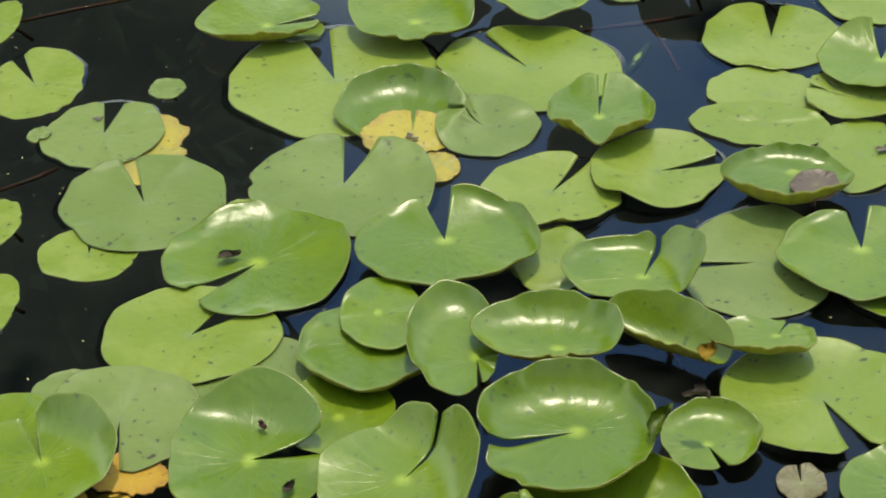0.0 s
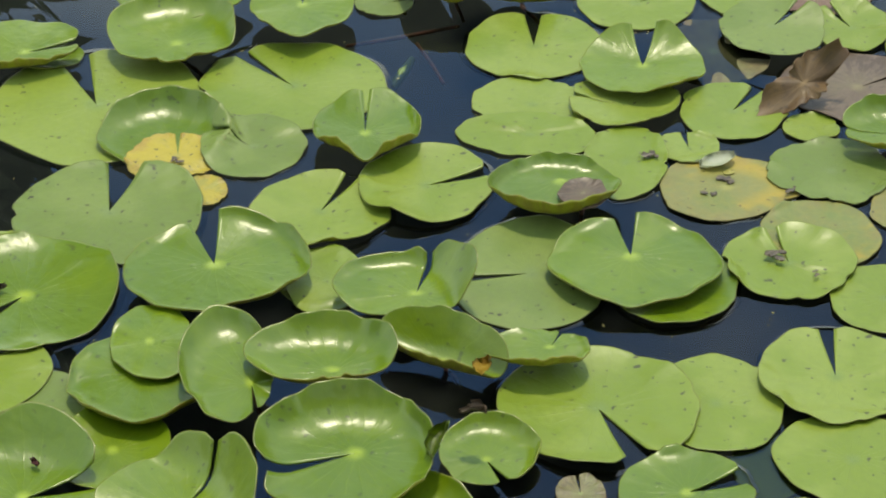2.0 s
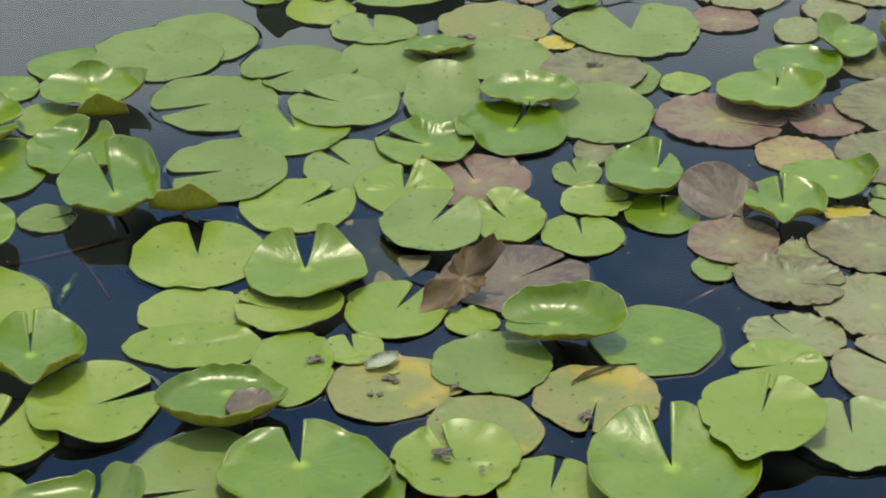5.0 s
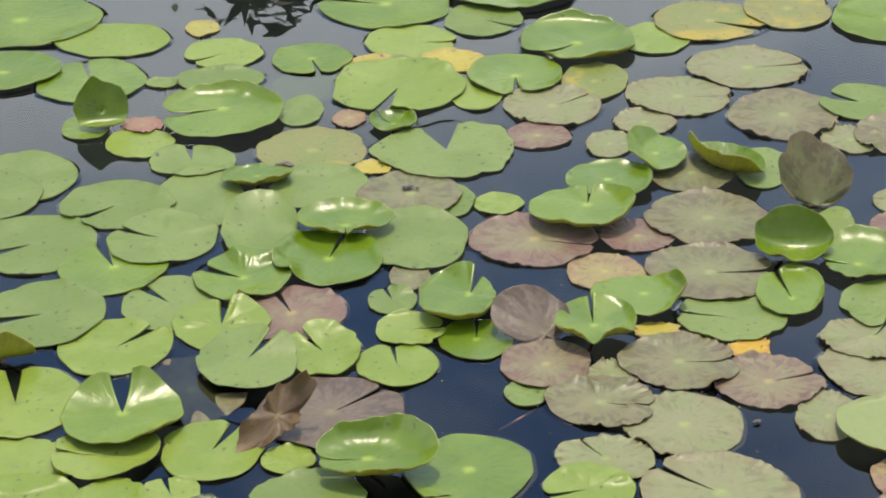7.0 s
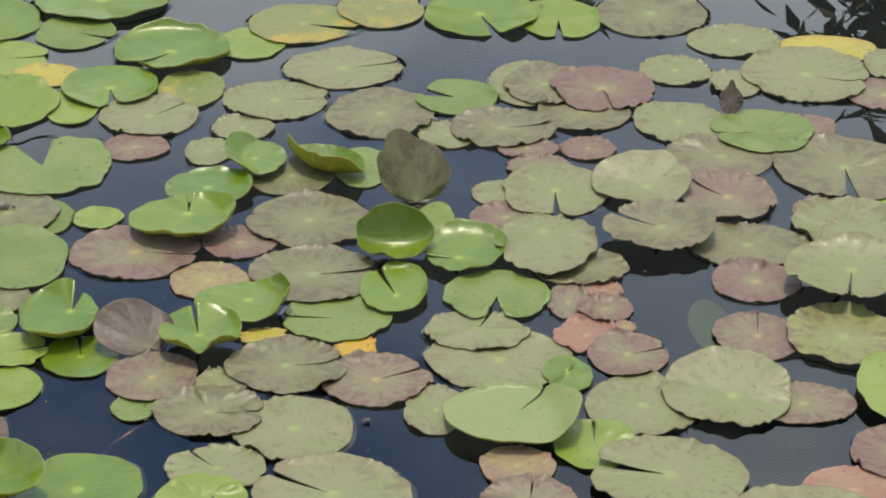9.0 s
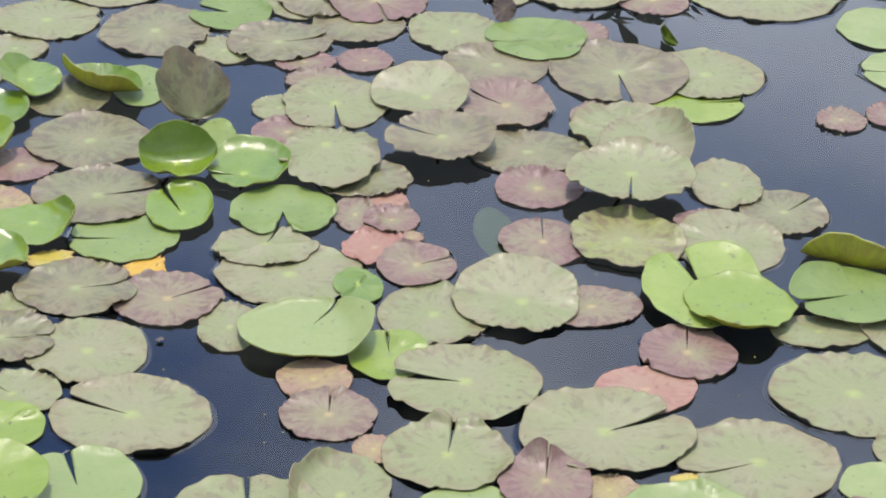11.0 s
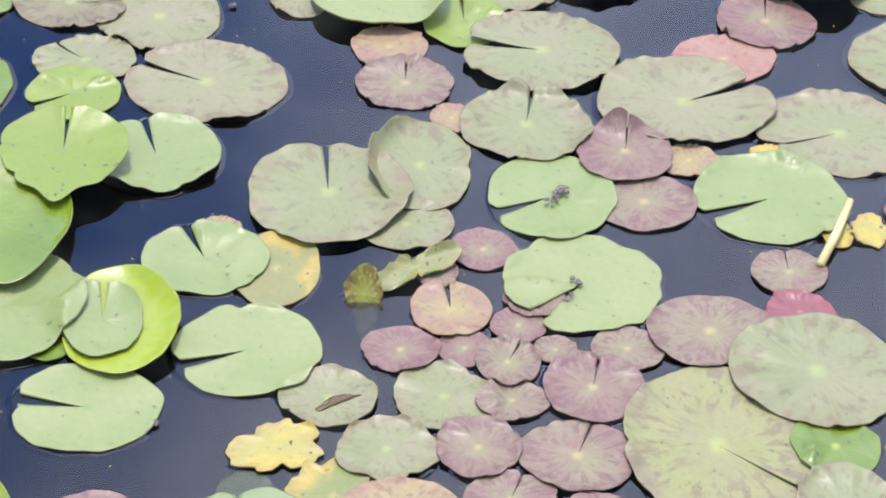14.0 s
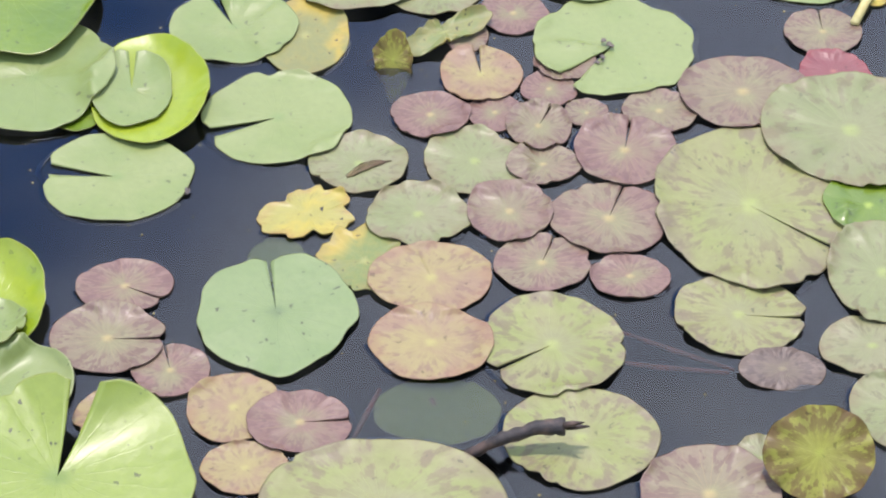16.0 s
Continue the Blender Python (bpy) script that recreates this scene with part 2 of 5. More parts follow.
LEAF = {
    # bright smooth-edged green
    "G": leaf_material("leaf_green", (0.110, 0.186, 0.002), (0.152, 0.232, 0.006), (0.07, 0.15, 0.03), 0.0, (0.36, 0.47, 0.05), (0.20, 0.16, 0.04), 0.25, 0.5, 0.12, 0.45),
    # paler yellow green
    "L": leaf_material("leaf_lime", (0.178, 0.258, 0.018), (0.232, 0.306, 0.044), (0.12, 0.18, 0.03), 0.0, (0.17, 0.25, 0.05), (0.22, 0.20, 0.07), 0.32, 0.8, 0.12),
    # pale green, with overexposure and haze put into the colour
    "K": leaf_material("leaf_pale", (0.202, 0.268, 0.070), (0.240, 0.292, 0.090), (0.14, 0.19, 0.06), 0.0, (0.20, 0.28, 0.08), (0.24, 0.24, 0.10), 0.36, 0.5, 0.12),
    # smooth bluish green
    "H": leaf_material("leaf_bluish", (0.172, 0.246, 0.078), (0.198, 0.268, 0.092), (0.12, 0.17, 0.07), 0.0, (0.13, 0.19, 0.07), (0.24, 0.24, 0.10), 0.36, 0.7, 0.15),
    # vivid yellow green; light shining through the leaf is put into the colour
    "E": leaf_material("leaf_vivid", (0.215, 0.315, 0.006), (0.270, 0.350, 0.012), (0.15, 0.24, 0.01), 0.0, (0.30, 0.38, 0.05), (0.22, 0.20, 0.03), 0.28, 0.3, 0.1),
    # older bluish green with a dusty film
    "D": leaf_material("leaf_dusty", (0.135, 0.205, 0.030), (0.178, 0.248, 0.050), (0.10, 0.13, 0.05), 0.0, (0.17, 0.24, 0.07), (0.17, 0.16, 0.07), 0.42, 0.9, 0.15),
    # mottled green and maroon, toothed
    "M": leaf_material("leaf_mottled", (0.168, 0.174, 0.058), (0.192, 0.164, 0.066), (0.080, 0.055, 0.027), 0.50, (0.30, 0.36, 0.12), (0.170, 0.114, 0.056), 0.42, 0.4, 0.25, 0.48, young=(0.225, 0.215, 0.085)),
    # mottled, mostly green
    "N": leaf_material("leaf_flecked", (0.208, 0.236, 0.085), (0.235, 0.234, 0.106), (0.138, 0.112, 0.052), 0.36, (0.31, 0.38, 0.10), (0.205, 0.152, 0.068), 0.44, 0.4, 0.25, 0.42),
    # bright yellowish green with strong brown flecks
    "Q": leaf_material("leaf_bright_flecked", (0.225, 0.262, 0.060), (0.245, 0.255, 0.080), (0.140, 0.092, 0.050), 0.46, (0.32, 0.38, 0.10), (0.18, 0.13, 0.08), 0.44, 0.5, 0.25, 0.42),
    # purple brown
    "P": leaf_material("leaf_maroon", (0.214, 0.124, 0.090), (0.222, 0.182, 0.098), (0.130, 0.064, 0.052), 0.5, (0.42, 0.34, 0.13), (0.165, 0.086, 0.068), 0.44, 0.2, 0.42, 0.36),
    # pink red
    "R": leaf_material("leaf_pink", (0.310, 0.160, 0.096), (0.320, 0.190, 0.115), (0.250, 0.095, 0.065), 0.40, (0.42, 0.30, 0.15), (0.32, 0.12, 0.09), 0.42, 0.4, 0.35, young=(0.37, 0.22, 0.13)),
    "C": leaf_material("leaf_crimson", (0.185, 0.040, 0.045), (0.215, 0.065, 0.060), (0.210, 0.030, 0.035), 0.4, (0.40, 0.16, 0.11), (0.25, 0.04, 0.04), 0.42, 0.3, 0.4, young=(0.24, 0.09, 0.07)),
    # yellow, dying
    "Y": leaf_material("leaf_yellow", (0.460, 0.370, 0.045), (0.350, 0.320, 0.065), (0.220, 0.200, 0.045), 0.26, (0.38, 0.34, 0.08), (0.35, 0.19, 0.05), 0.42, 1.0, 0.2),
    # beige green with yellow blotches
    "B": leaf_material("leaf_blotched", (0.150, 0.205, 0.050), (0.195, 0.210, 0.066), (0.420, 0.310, 0.035), 0.28, (0.32, 0.33, 0.10), (0.21, 0.17, 0.06), 0.42, 1.0, 0.25, sweep=True),
    # peach and tan
    "A": leaf_material("leaf_peach", (0.320, 0.260, 0.105), (0.290, 0.190, 0.112), (0.200, 0.120, 0.085), 0.44, (0.40, 0.38, 0.12), (0.28, 0.15, 0.08), 0.48, 0.4, 0.3, 0.3, young=(0.35, 0.3, 0.11)),
    "O": leaf_material("leaf_orange", (0.520, 0.310, 0.018), (0.560, 0.370, 0.026), (0.350, 0.130, 0.020), 0.2, (0.58, 0.36, 0.06), (0.30, 0.10, 0.02), 0.5, 0.6),
    # dry tan leaf
    "F": leaf_material("leaf_dry", (0.15, 0.088, 0.03), (0.095, 0.052, 0.024), (0.05, 0.028, 0.016), 0.35, (0.34, 0.22, 0.10), (0.16, 0.08, 0.03), 0.5, 0.6, 0.5, young=(0.17, 0.11, 0.04)),
    # olive with strong brown streaks
    "S": leaf_material("leaf_streaked", (0.270, 0.280, 0.050), (0.230, 0.220, 0.055), (0.110, 0.058, 0.028), 0.62, (0.32, 0.36, 0.06), (0.12, 0.06, 0.03), 0.45, 0.4, 0.3, 0.12, young=(0.28, 0.29, 0.06)),
    # withered brown
    "W": leaf_material("leaf_withered", (0.165, 0.115, 0.080), (0.125, 0.084, 0.058), (0.045, 0.026, 0.020), 0.55, (0.24, 0.20, 0.10), (0.10, 0.06, 0.03), 0.42, 0.4, 0.4, young=(0.16, 0.13, 0.07)),
}


def underside_material(name, green, brown):
    k = Nodes(name)
    u, v, _ = k.split(k.coords("UV"))
    ob = k.coords("Object")
    streak = k.noise(k.joined(k.math("MULTIPLY", u, 26.0), v, k.chance()), 3.0, 3.0)
    color = k.mix(k.ramp(streak, 0.35, 0.65), green, brown)
    color = k.mix(k.ramp(k.noise(ob, 60.0, 3.0), 0.45, 0.7, 0.0, 0.3), color, (0.085, 0.060, 0.018))
    return k.surface(color, 0.4, k.bump(streak, 0.4, 0.002))


UNDER = underside_material("leaf_underside", (0.190, 0.205, 0.010), (0.175, 0.150, 0.014))
UNDER_RED = underside_material("leaf_underside_reddish", (0.155, 0.125, 0.042), (0.125, 0.070, 0.036))


def water_material():
    k = Nodes("pond_water")
    t = k.t
    clear = t.nodes.new("ShaderNodeBsdfTransparent")
    clear.inputs[0].default_value = (0.46, 0.49, 0.48, 1)
    gloss = t.nodes.new("ShaderNodeBsdfGlossy")
    gloss.inputs["Roughness"].default_value = 0.0
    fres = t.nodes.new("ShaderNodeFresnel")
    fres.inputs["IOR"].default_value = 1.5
    m = t.nodes.new("ShaderNodeMixShader")
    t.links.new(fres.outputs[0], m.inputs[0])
    t.links.new(clear.outputs[0], m.inputs[1])
    t.links.new(gloss.outputs[0], m.inputs[2])
    t.links.new(m.outputs[0], k.out.inputs["Surface"])
    return k.m


def mud_material():
    k = Nodes("pond_mud")
    ob = k.coords("Object")
    n = k.noise(ob, 3.0, 5.0, 0.6)
    color = k.mix(k.ramp(n, 0.35, 0.7), (0.019, 0.022, 0.024), (0.034, 0.037, 0.036))
    return k.surface(color, 0.95)


def plain_material(name, a, b, scale, rough, depth=0.003):
    k = Nodes(name)
    ob = k.coords("Object")
    n = k.noise(ob, scale, 4.0, 0.6)
    return k.surface(k.mix(k.ramp(n, 0.35, 0.65), a, b), rough, k.bump(n, 0.5, depth))


WATER, MUD = water_material(), mud_material()
BARK = plain_material("bark", (0.150, 0.085, 0.050), (0.050, 0.034, 0.024), 60.0, 0.8)
DEADWOOD = plain_material("dead_wood", (0.075, 0.045, 0.030), (0.010, 0.008, 0.006), 48.0, 0.7, 0.006)
GRASS = plain_material("bank_grass", (0.060, 0.085, 0.025), (0.110, 0.100, 0.040), 3.0, 0.9, 0.02)
FOLIAGE = plain_material("tree_foliage", (0.055, 0.100, 0.022), (0.095, 0.140, 0.038), 2.5, 0.6)
STRAW = plain_material("dry_stalk", (0.44, 0.39, 0.16), (0.36, 0.30, 0.10), 40.0, 0.6)
STEM = plain_material("lily_stem", (0.19, 0.065, 0.048), (0.10, 0.055, 0.035), 50.0, 0.5)
DEBRIS = plain_material("wet_debris", (0.030, 0.022, 0.016), (0.065, 0.045, 0.028), 80.0, 0.5)

# ---- the pond: bed, water, banks ----
def mesh_object(name, bm, material, parent=None, smooth=True):
    data = bpy.data.meshes.new(name)
    bm.to_mesh(data)
    bm.free()
    for mat in material if isinstance(material, (list, tuple)) else (material,):
        data.materials.append(mat)
    if smooth:
        data.polygons.foreach_set("use_smooth", [True] * len(data.polygons))
    ob = new(name, data)
    if parent:
        ob.parent = parent
    return ob


def part(name, bm, material, parent, label="", smooth=True):
    ob = mesh_object(name, bm, material, parent, smooth)
    return tagged(ob, label) if label else ob


def tube(bm, points, radii, sides=8):
    """A round limb along points."""
    rings = []
    for i, (p, r) in enumerate(zip(points, radii)):
        a = Vector(points[min(i + 1, len(points) - 1)]) - Vector(points[max(i - 1, 0)])
        q = a.to_track_quat("Z", "Y")
        rings.append([bm.verts.new(Vector(p) + q @ Vector((r * math.cos(2 * math.pi * s / sides), r * math.sin(2 * math.pi * s / sides), 0))) for s in range(sides)])
    for a, b in zip(rings, rings[1:]):
        for s in range(sides):
            bm.faces.new((a[s], a[(s + 1) % sides], b[(s + 1) % sides], b[s]))
    bm.faces.new(rings[0][::-1])
    bm.faces.new(rings[-1])


def ground():
    """One sheet: a dished pond bed that climbs to grassy banks and runs to the horizon."""
    bm = bmesh.new()
    rings, centre = [], Vector((2.6, 5.6, 0))
    for rad, z in ((0.01, -0.75), (2.2, -0.7), (4.4, -0.55), (5.5, -0.25), (6.1, 0.12), (7.0, 0.45), (14, 0.6), (60, 0.9), (900, 1.0)):
        ring = []
        for s in range(72):
            a = 2 * math.pi * s / 72
            wob = 1 + 0.05 * math.sin(3 * a + 1) + 0.03 * math.sin(7 * a)
            ring.append(bm.verts.new((centre.x + 1.05 * rad * wob * math.cos(a), centre.y + 1.0 * rad * wob * math.sin(a), z + (0.05 * math.sin(5 * a) if rad > 1 else 0))))
        rings.append(ring)
    for a, b in zip(rings, rings[1:]):
        for s in range(72):
            f = bm.faces.new((a[s], b[s], b[(s + 1) % 72], a[(s + 1) % 72]))
            f.material_index = 0 if max(v.co.z for v in f.verts) < 0.2 else 1
    bm.faces.new(rings[0])
    ob = mesh_object("ground", bm, (MUD, GRASS))
    tagged(ob, "dark muddy pond bed rising to a grassy bank", "ground", kind="structure")


def water():
    """The surface, with a slow swell of a fraction of a millimetre."""
    bm = bmesh.new()
    bmesh.ops.create_grid(bm, x_segments=150, y_segments=150, size=8.0, matrix=Matrix.Translation((2.6, 5.6, 0)))
    for v in bm.verts:
        x, y = v.co.x, v.co.y
        v.co.z = 0.55 * (0.00035 * math.sin(5.1 * x + 3.3 * y) + 0.0003 * math.sin(-4.2 * x + 6.7 * y + 1) + 0.00022 * math.sin(9.5 * x + 1.7 * y + 2) + 0.0002 * math.sin(2.1 * x - 11.0 * y))
    ob = mesh_object("water", bm, WATER)
    tagged(ob, "still dark pond water mirroring sky and trees", "water", kind="structure")


ground()
water()


# ---- lily pads ----
SPECS = []


def pad(*numbers, **more):
    """Notes a leaf; settle() builds them from the lowest up, so that each rests on what lies under it."""
    SPECS.append((numbers, more))


# heights of what is built already, on a grid of 4 mm over the water
LIE_X, LIE_Y, LIE_STEP = -0.9, 0.85, 0.004
LIE = np.zeros((1150, 1000))


def lying(px, py):
    """Height of the topmost thing at places in the plan."""
    i = np.clip(((px - LIE_X) / LIE_STEP).astype(int), 0, LIE.shape[0] - 1)
    j = np.clip(((py - LIE_Y) / LIE_STEP).astype(int), 0, LIE.shape[1] - 1)
    return LIE[i, j]


def note_height(rings):
    """Enters a leaf's upper side (rings of points in the world) into the grid."""
    fine = np.concatenate([rings[:-1] + (rings[1:] - rings[:-1]) * k / 6 for k in range(6)] + [rings[-1:]])
    fine = np.concatenate([fine[:, :-1], (fine[:, 1:] + fine[:, :-1]) / 2], axis=1).reshape(-1, 3)
    i = np.clip(((fine[:, 0] - LIE_X) / LIE_STEP).astype(int), 0, LIE.shape[0] - 1)
    j = np.clip(((fine[:, 1] - LIE_Y) / LIE_STEP).astype(int), 0, LIE.shape[1] - 1)
    np.maximum.at(LIE, (i, j), fine[:, 2])


def draped(px, py, closed):
    """Heights at which a limp leaf lies on the water and on the leaves under it, over rings of places."""
    aim = np.maximum(lying(px, py), 0.0003) + 0.0024
    now = aim.copy()
    for _ in range(14):
        ring = now.copy()
        if closed:
            ring = (np.roll(now, 1, 1) + np.roll(now, -1, 1)) / 2
        else:
            ring[:, 1:-1] = (now[:, 2:] + now[:, :-2]) / 2
        out = now.copy()
        out[1:-1] = (now[2:] + now[:-2]) / 2
        out[0] = now[0].mean() * 0.5 + now[1].mean() * 0.5
        now = np.maximum(aim, 0.92 * (ring + out) / 2 + 0.08 * aim)
    return now


EYE = Vector((0.06, 0.02, 1.80))


def build_pad(x, y, z, rx, ry, turn, notch, kind, gap=7, cup=0.0, curl=(), lobe=(0.0, 0.0), wave=0.0015, teeth=0, tilt=0.0, tilt_to=0.0, tip=0.0, lobed=0.0, fold=(), lips=(), shift=(0.0, 0.0), name="lily_pad"):
    """One floating leaf, metres and degrees. x, y, z: its heart. rx, ry: half width and half depth, rx along turn.
    notch: which way its cleft opens (world degrees), gap: half the cleft's angle (0: none seen).
    cup: how far the whole rim stands up. curl: (height, direction, breadth) for stretches of rim that stand up.
    lobe: how far the two lobes beside the cleft stand up. teeth: number of teeth on the rim. tilt: lean, its side towards tilt_to lowered.
    tip: a drawn-out point opposite the cleft. lobed: raggedness of the outline.
    lips: (direction, angle, breadth, how far out it begins) for stretches of rim that are turned up along the curve of the leaf.
    shift: from the heart to the middle of the leaf.
    fold: (direction, how far out the crease lies, angle) for flaps that are bent up along a straight crease."""
    rng = random.Random(int(x * 7919 + y * 104729 + rx * 1299709))
    n = 132 if teeth else 84
    radial = (0.0, 0.10, 0.24, 0.38, 0.50, 0.62, 0.73, 0.80, 0.86, 0.91, 0.95, 0.98, 1.0)
    g = radians(gap * (0.65 if kind in "MNPQ" else 1.0))
    base = radians(notch)
    axis = radians(turn)
    ph = [rng.uniform(0, 6.28) for _ in range(8)]
    torn = [rng.uniform(0.2, 1.0) * (1.0, 1.0, 0.9, 0.7, 0.5, 0.4, 0.25)[i] for i in range(7)]
    mean = math.sqrt(rx * ry)
    limp = z > 0 and not fold and not lips and not curl and not tilt and cup <= 0.006 and lobe[0] + lobe[1] < 0.02 and not tip
    if limp:
        # its z is the order in the heap; it sinks along the line of sight onto what bears it
        sink = z - 0.003
        k = 1 + sink / (EYE.z - z)
        x, y, rx, ry, mean = EYE.x + (x - EYE.x) * k, EYE.y + (y - EYE.y) * k, rx * k, ry * k, mean * k
    gapes = [(rng.uniform(0, 6.28), rng.uniform(0.0025, 0.0055), rng.uniform(0.06, 0.13)) for _ in range(rng.randint(3, 6))] if kind in "MNPQ" and teeth else []
    lobed += {"P": 0.012, "A": 0.014, "M": 0.010, "N": 0.008, "Q": 0.008, "L": 0.006, "D": 0.008, "B": 0.010}.get(kind, 0.0)
    if kind in "GLK" and z > 0.008 and not tilt and not lips:
        # fresh pads carry a rim that rises here and there
        curl = tuple(curl) + tuple((rng.uniform(0.003, 0.008), rng.uniform(0, 360), rng.uniform(16, 34)) for _ in range(3))
        cup += 0.0025
        if kind == "G" and tip > 0.1 and gap and not fold:
            # heart-shaped pads: a lip on each side of the point
            fold = ((notch + 116, rng.uniform(0.82, 0.87), rng.uniform(45, 60)), (notch + 244, rng.uniform(0.82, 0.87), rng.uniform(45, 60)))
        elif kind == "G" and z > 0.013 and not fold and lobe[0] + lobe[1] == 0:
            fold = ((rng.uniform(245, 300), rng.uniform(0.82, 0.90), rng.uniform(45, 70)), (rng.uniform(30, 120), rng.uniform(0.74, 0.86), rng.uniform(25, 50)))
        elif kind == "G" and lobe[0] + lobe[1] > 0 and not fold:
            # heart-shaped pads show a turned-up front lip
            fold = ((rng.uniform(245, 300), rng.uniform(0.84, 0.91), rng.uniform(45, 65)),)
    corner = 0.036 if kind in "GLDKH" else 0.022
    if kind == "G" and z > 0.013:
        wave = max(wave, 0.003)
    elif kind in "MNQ":
        wave = max(wave, 0.0034)
    # bitten places along the rim
    bites = [(rng.uniform(0, 6.28), rng.uniform(0.03, 0.08), rng.uniform(0.045, 0.10)) for _ in range(rng.choice((0, 1, 1, 2, 3)))] if kind in "LKNQDBMPA" else []
    bm = bmesh.new()
    uv = bm.loops.layers.uv.new("UVMap")

    def outline(th):
        """Half width of the ellipse towards the world angle th."""
        c, s = math.cos(th - axis), math.sin(th - axis)
        if shift[0] or shift[1]:
            e, f = shift[0] * math.cos(axis) + shift[1] * math.sin(axis), shift[1] * math.cos(axis) - shift[0] * math.sin(axis)
            qa, qb, qc = (c / rx) ** 2 + (s / ry) ** 2, c * e / rx ** 2 + s * f / ry ** 2, (e / rx) ** 2 + (f / ry) ** 2 - 1
            r = (qb + math.sqrt(max(qb * qb - qa * qc, 1e-9))) / qa
        else:
            r = 1 / math.sqrt((c / rx) ** 2 + (s / ry) ** 2)
        r *= 1 + 0.014 * math.sin(2 * th + ph[0]) + 0.012 * math.sin(3 * th + ph[1]) + 0.007 * math.sin(7 * th + ph[2]) + 0.005 * math.sin(13 * th + ph[6]) + corner * (0.64 - abs(math.sin(2.5 * th + ph[4]))) + 0.6 * corner * (0.64 - abs(math.sin(4.5 * th + ph[5])))
        for at, deep, broad in bites:
            r *= 1 - deep * math.exp(-((((th - at + math.pi) % (2 * math.pi) - math.pi) / broad) ** 2))
        if lobed:
            r *= 1 + lobed * sum(torn[i] * math.sin(f * th + ph[i]) for i, f in enumerate((2, 3, 5, 8, 13, 21, 34)))
        return r

    def height(th, v, r):
        h = cup * v ** 3
        for up, way, broad in curl:
            d = (th - radians(way) + math.pi) % (2 * math.pi) - math.pi
            h += up * v ** 2.4 * math.exp(-((d / radians(broad)) ** 2))
        d = (th - base) % (2 * math.pi)
        if gap:
            h += lobe[0] * v ** 1.6 * math.exp(-(((d - g) / 0.55) ** 2)) + lobe[1] * v ** 1.6 * math.exp(-(((2 * math.pi - g - d) / 0.55) ** 2))
        for at, up, broad in gapes:
            d = (th - at + math.pi) % (2 * math.pi) - math.pi
            h += up * v ** 9 * math.exp(-((d / broad) ** 2))
        h += wave * v ** 2 * (0.6 * math.sin(3 * th + ph[3]) + 0.5 * math.sin(5 * th + ph[4]) + 0.35 * math.sin(11 * th + ph[5]) * v ** 3)
        if tilt > 20:
            h += mean * v * v * (0.07 * math.sin(2 * th + ph[0]) + 0.05 * math.sin(5 * th + ph[2]) + 0.025 * math.sin(11 * th + ph[3]))
        if teeth:
            h += 0.0022 * v ** 10 * math.sin(teeth * 0.5 * th + 3 * math.sin(3 * th + ph[1]) + ph[6]) * (0.5 + 0.5 * math.sin(5 * th + ph[2]))
        return h

    def lipped(th, v, r, flat, h):
        """Turns the outer part of the leaf up, steeply or gently, towards each lip."""
        full, begin = 0.0, 1.0
        for way, angle, broad, at in lips:
            d = abs((th - radians(way) + math.pi) % (2 * math.pi) - math.pi) / radians(broad)
            share = 1 / (1 + d ** 4) - 0.04
            if share > 0.02:
                share *= 1 + 0.04 * math.sin(5 * th + ph[5]) + 0.03 * math.sin(17 * th + ph[6])
                full, begin = max(full, radians(angle) * share), min(begin, at + (1 - at) * 0.5 * (1 - min(share, 1.0)))
        s = (v - begin) * r
        if full <= 0 or s <= 0:
            return flat, h
        s *= 1 + 0.25 * (1 - math.cos(full))
        bow = (1 - begin) * r * 0.8
        a = min(1.0, s / bow)
        turn_up, rest = full * a, max(0.0, s - bow)
        return begin * r + bow / full * math.sin(turn_up) + rest * math.cos(full), h + bow / full * (1 - math.cos(turn_up)) + rest * math.sin(full)

    def bent(p):
        for way, at, turn_up in fold:
            u = Vector((math.cos(radians(way)), math.sin(radians(way)), 0))
            side = p.dot(Vector((-u.y, u.x, 0)))
            s = p.dot(u) - at * mean + (0.30 if at > 0.2 else 0.12) * side * side / mean
            if s > 0:
                if at > 0.2:
                    s *= 1 + 0.55 * (1 - math.cos(radians(turn_up)))
                    p = p + u * (s - (p.dot(u) - at * mean + 0.30 * side * side / mean))
                full, soft = radians(turn_up), (0.34 if at < 0.75 else 0.14) * mean
                a = min(full, s / soft)
                rest = max(0.0, s - soft * full)
                up = Vector((0, 0, 1))
                flat_p = p - u * s
                p = flat_p + u * (soft * math.sin(a) + rest * math.cos(full)) + up * (soft * (1 - math.cos(a)) + rest * math.sin(full))
        return p

    angles = [base + g + (2 * math.pi - 2 * g) * i / n for i in range(n + 1 if gap else n)]
    rings = np.zeros((len(radial) - 1, len(angles), 3))
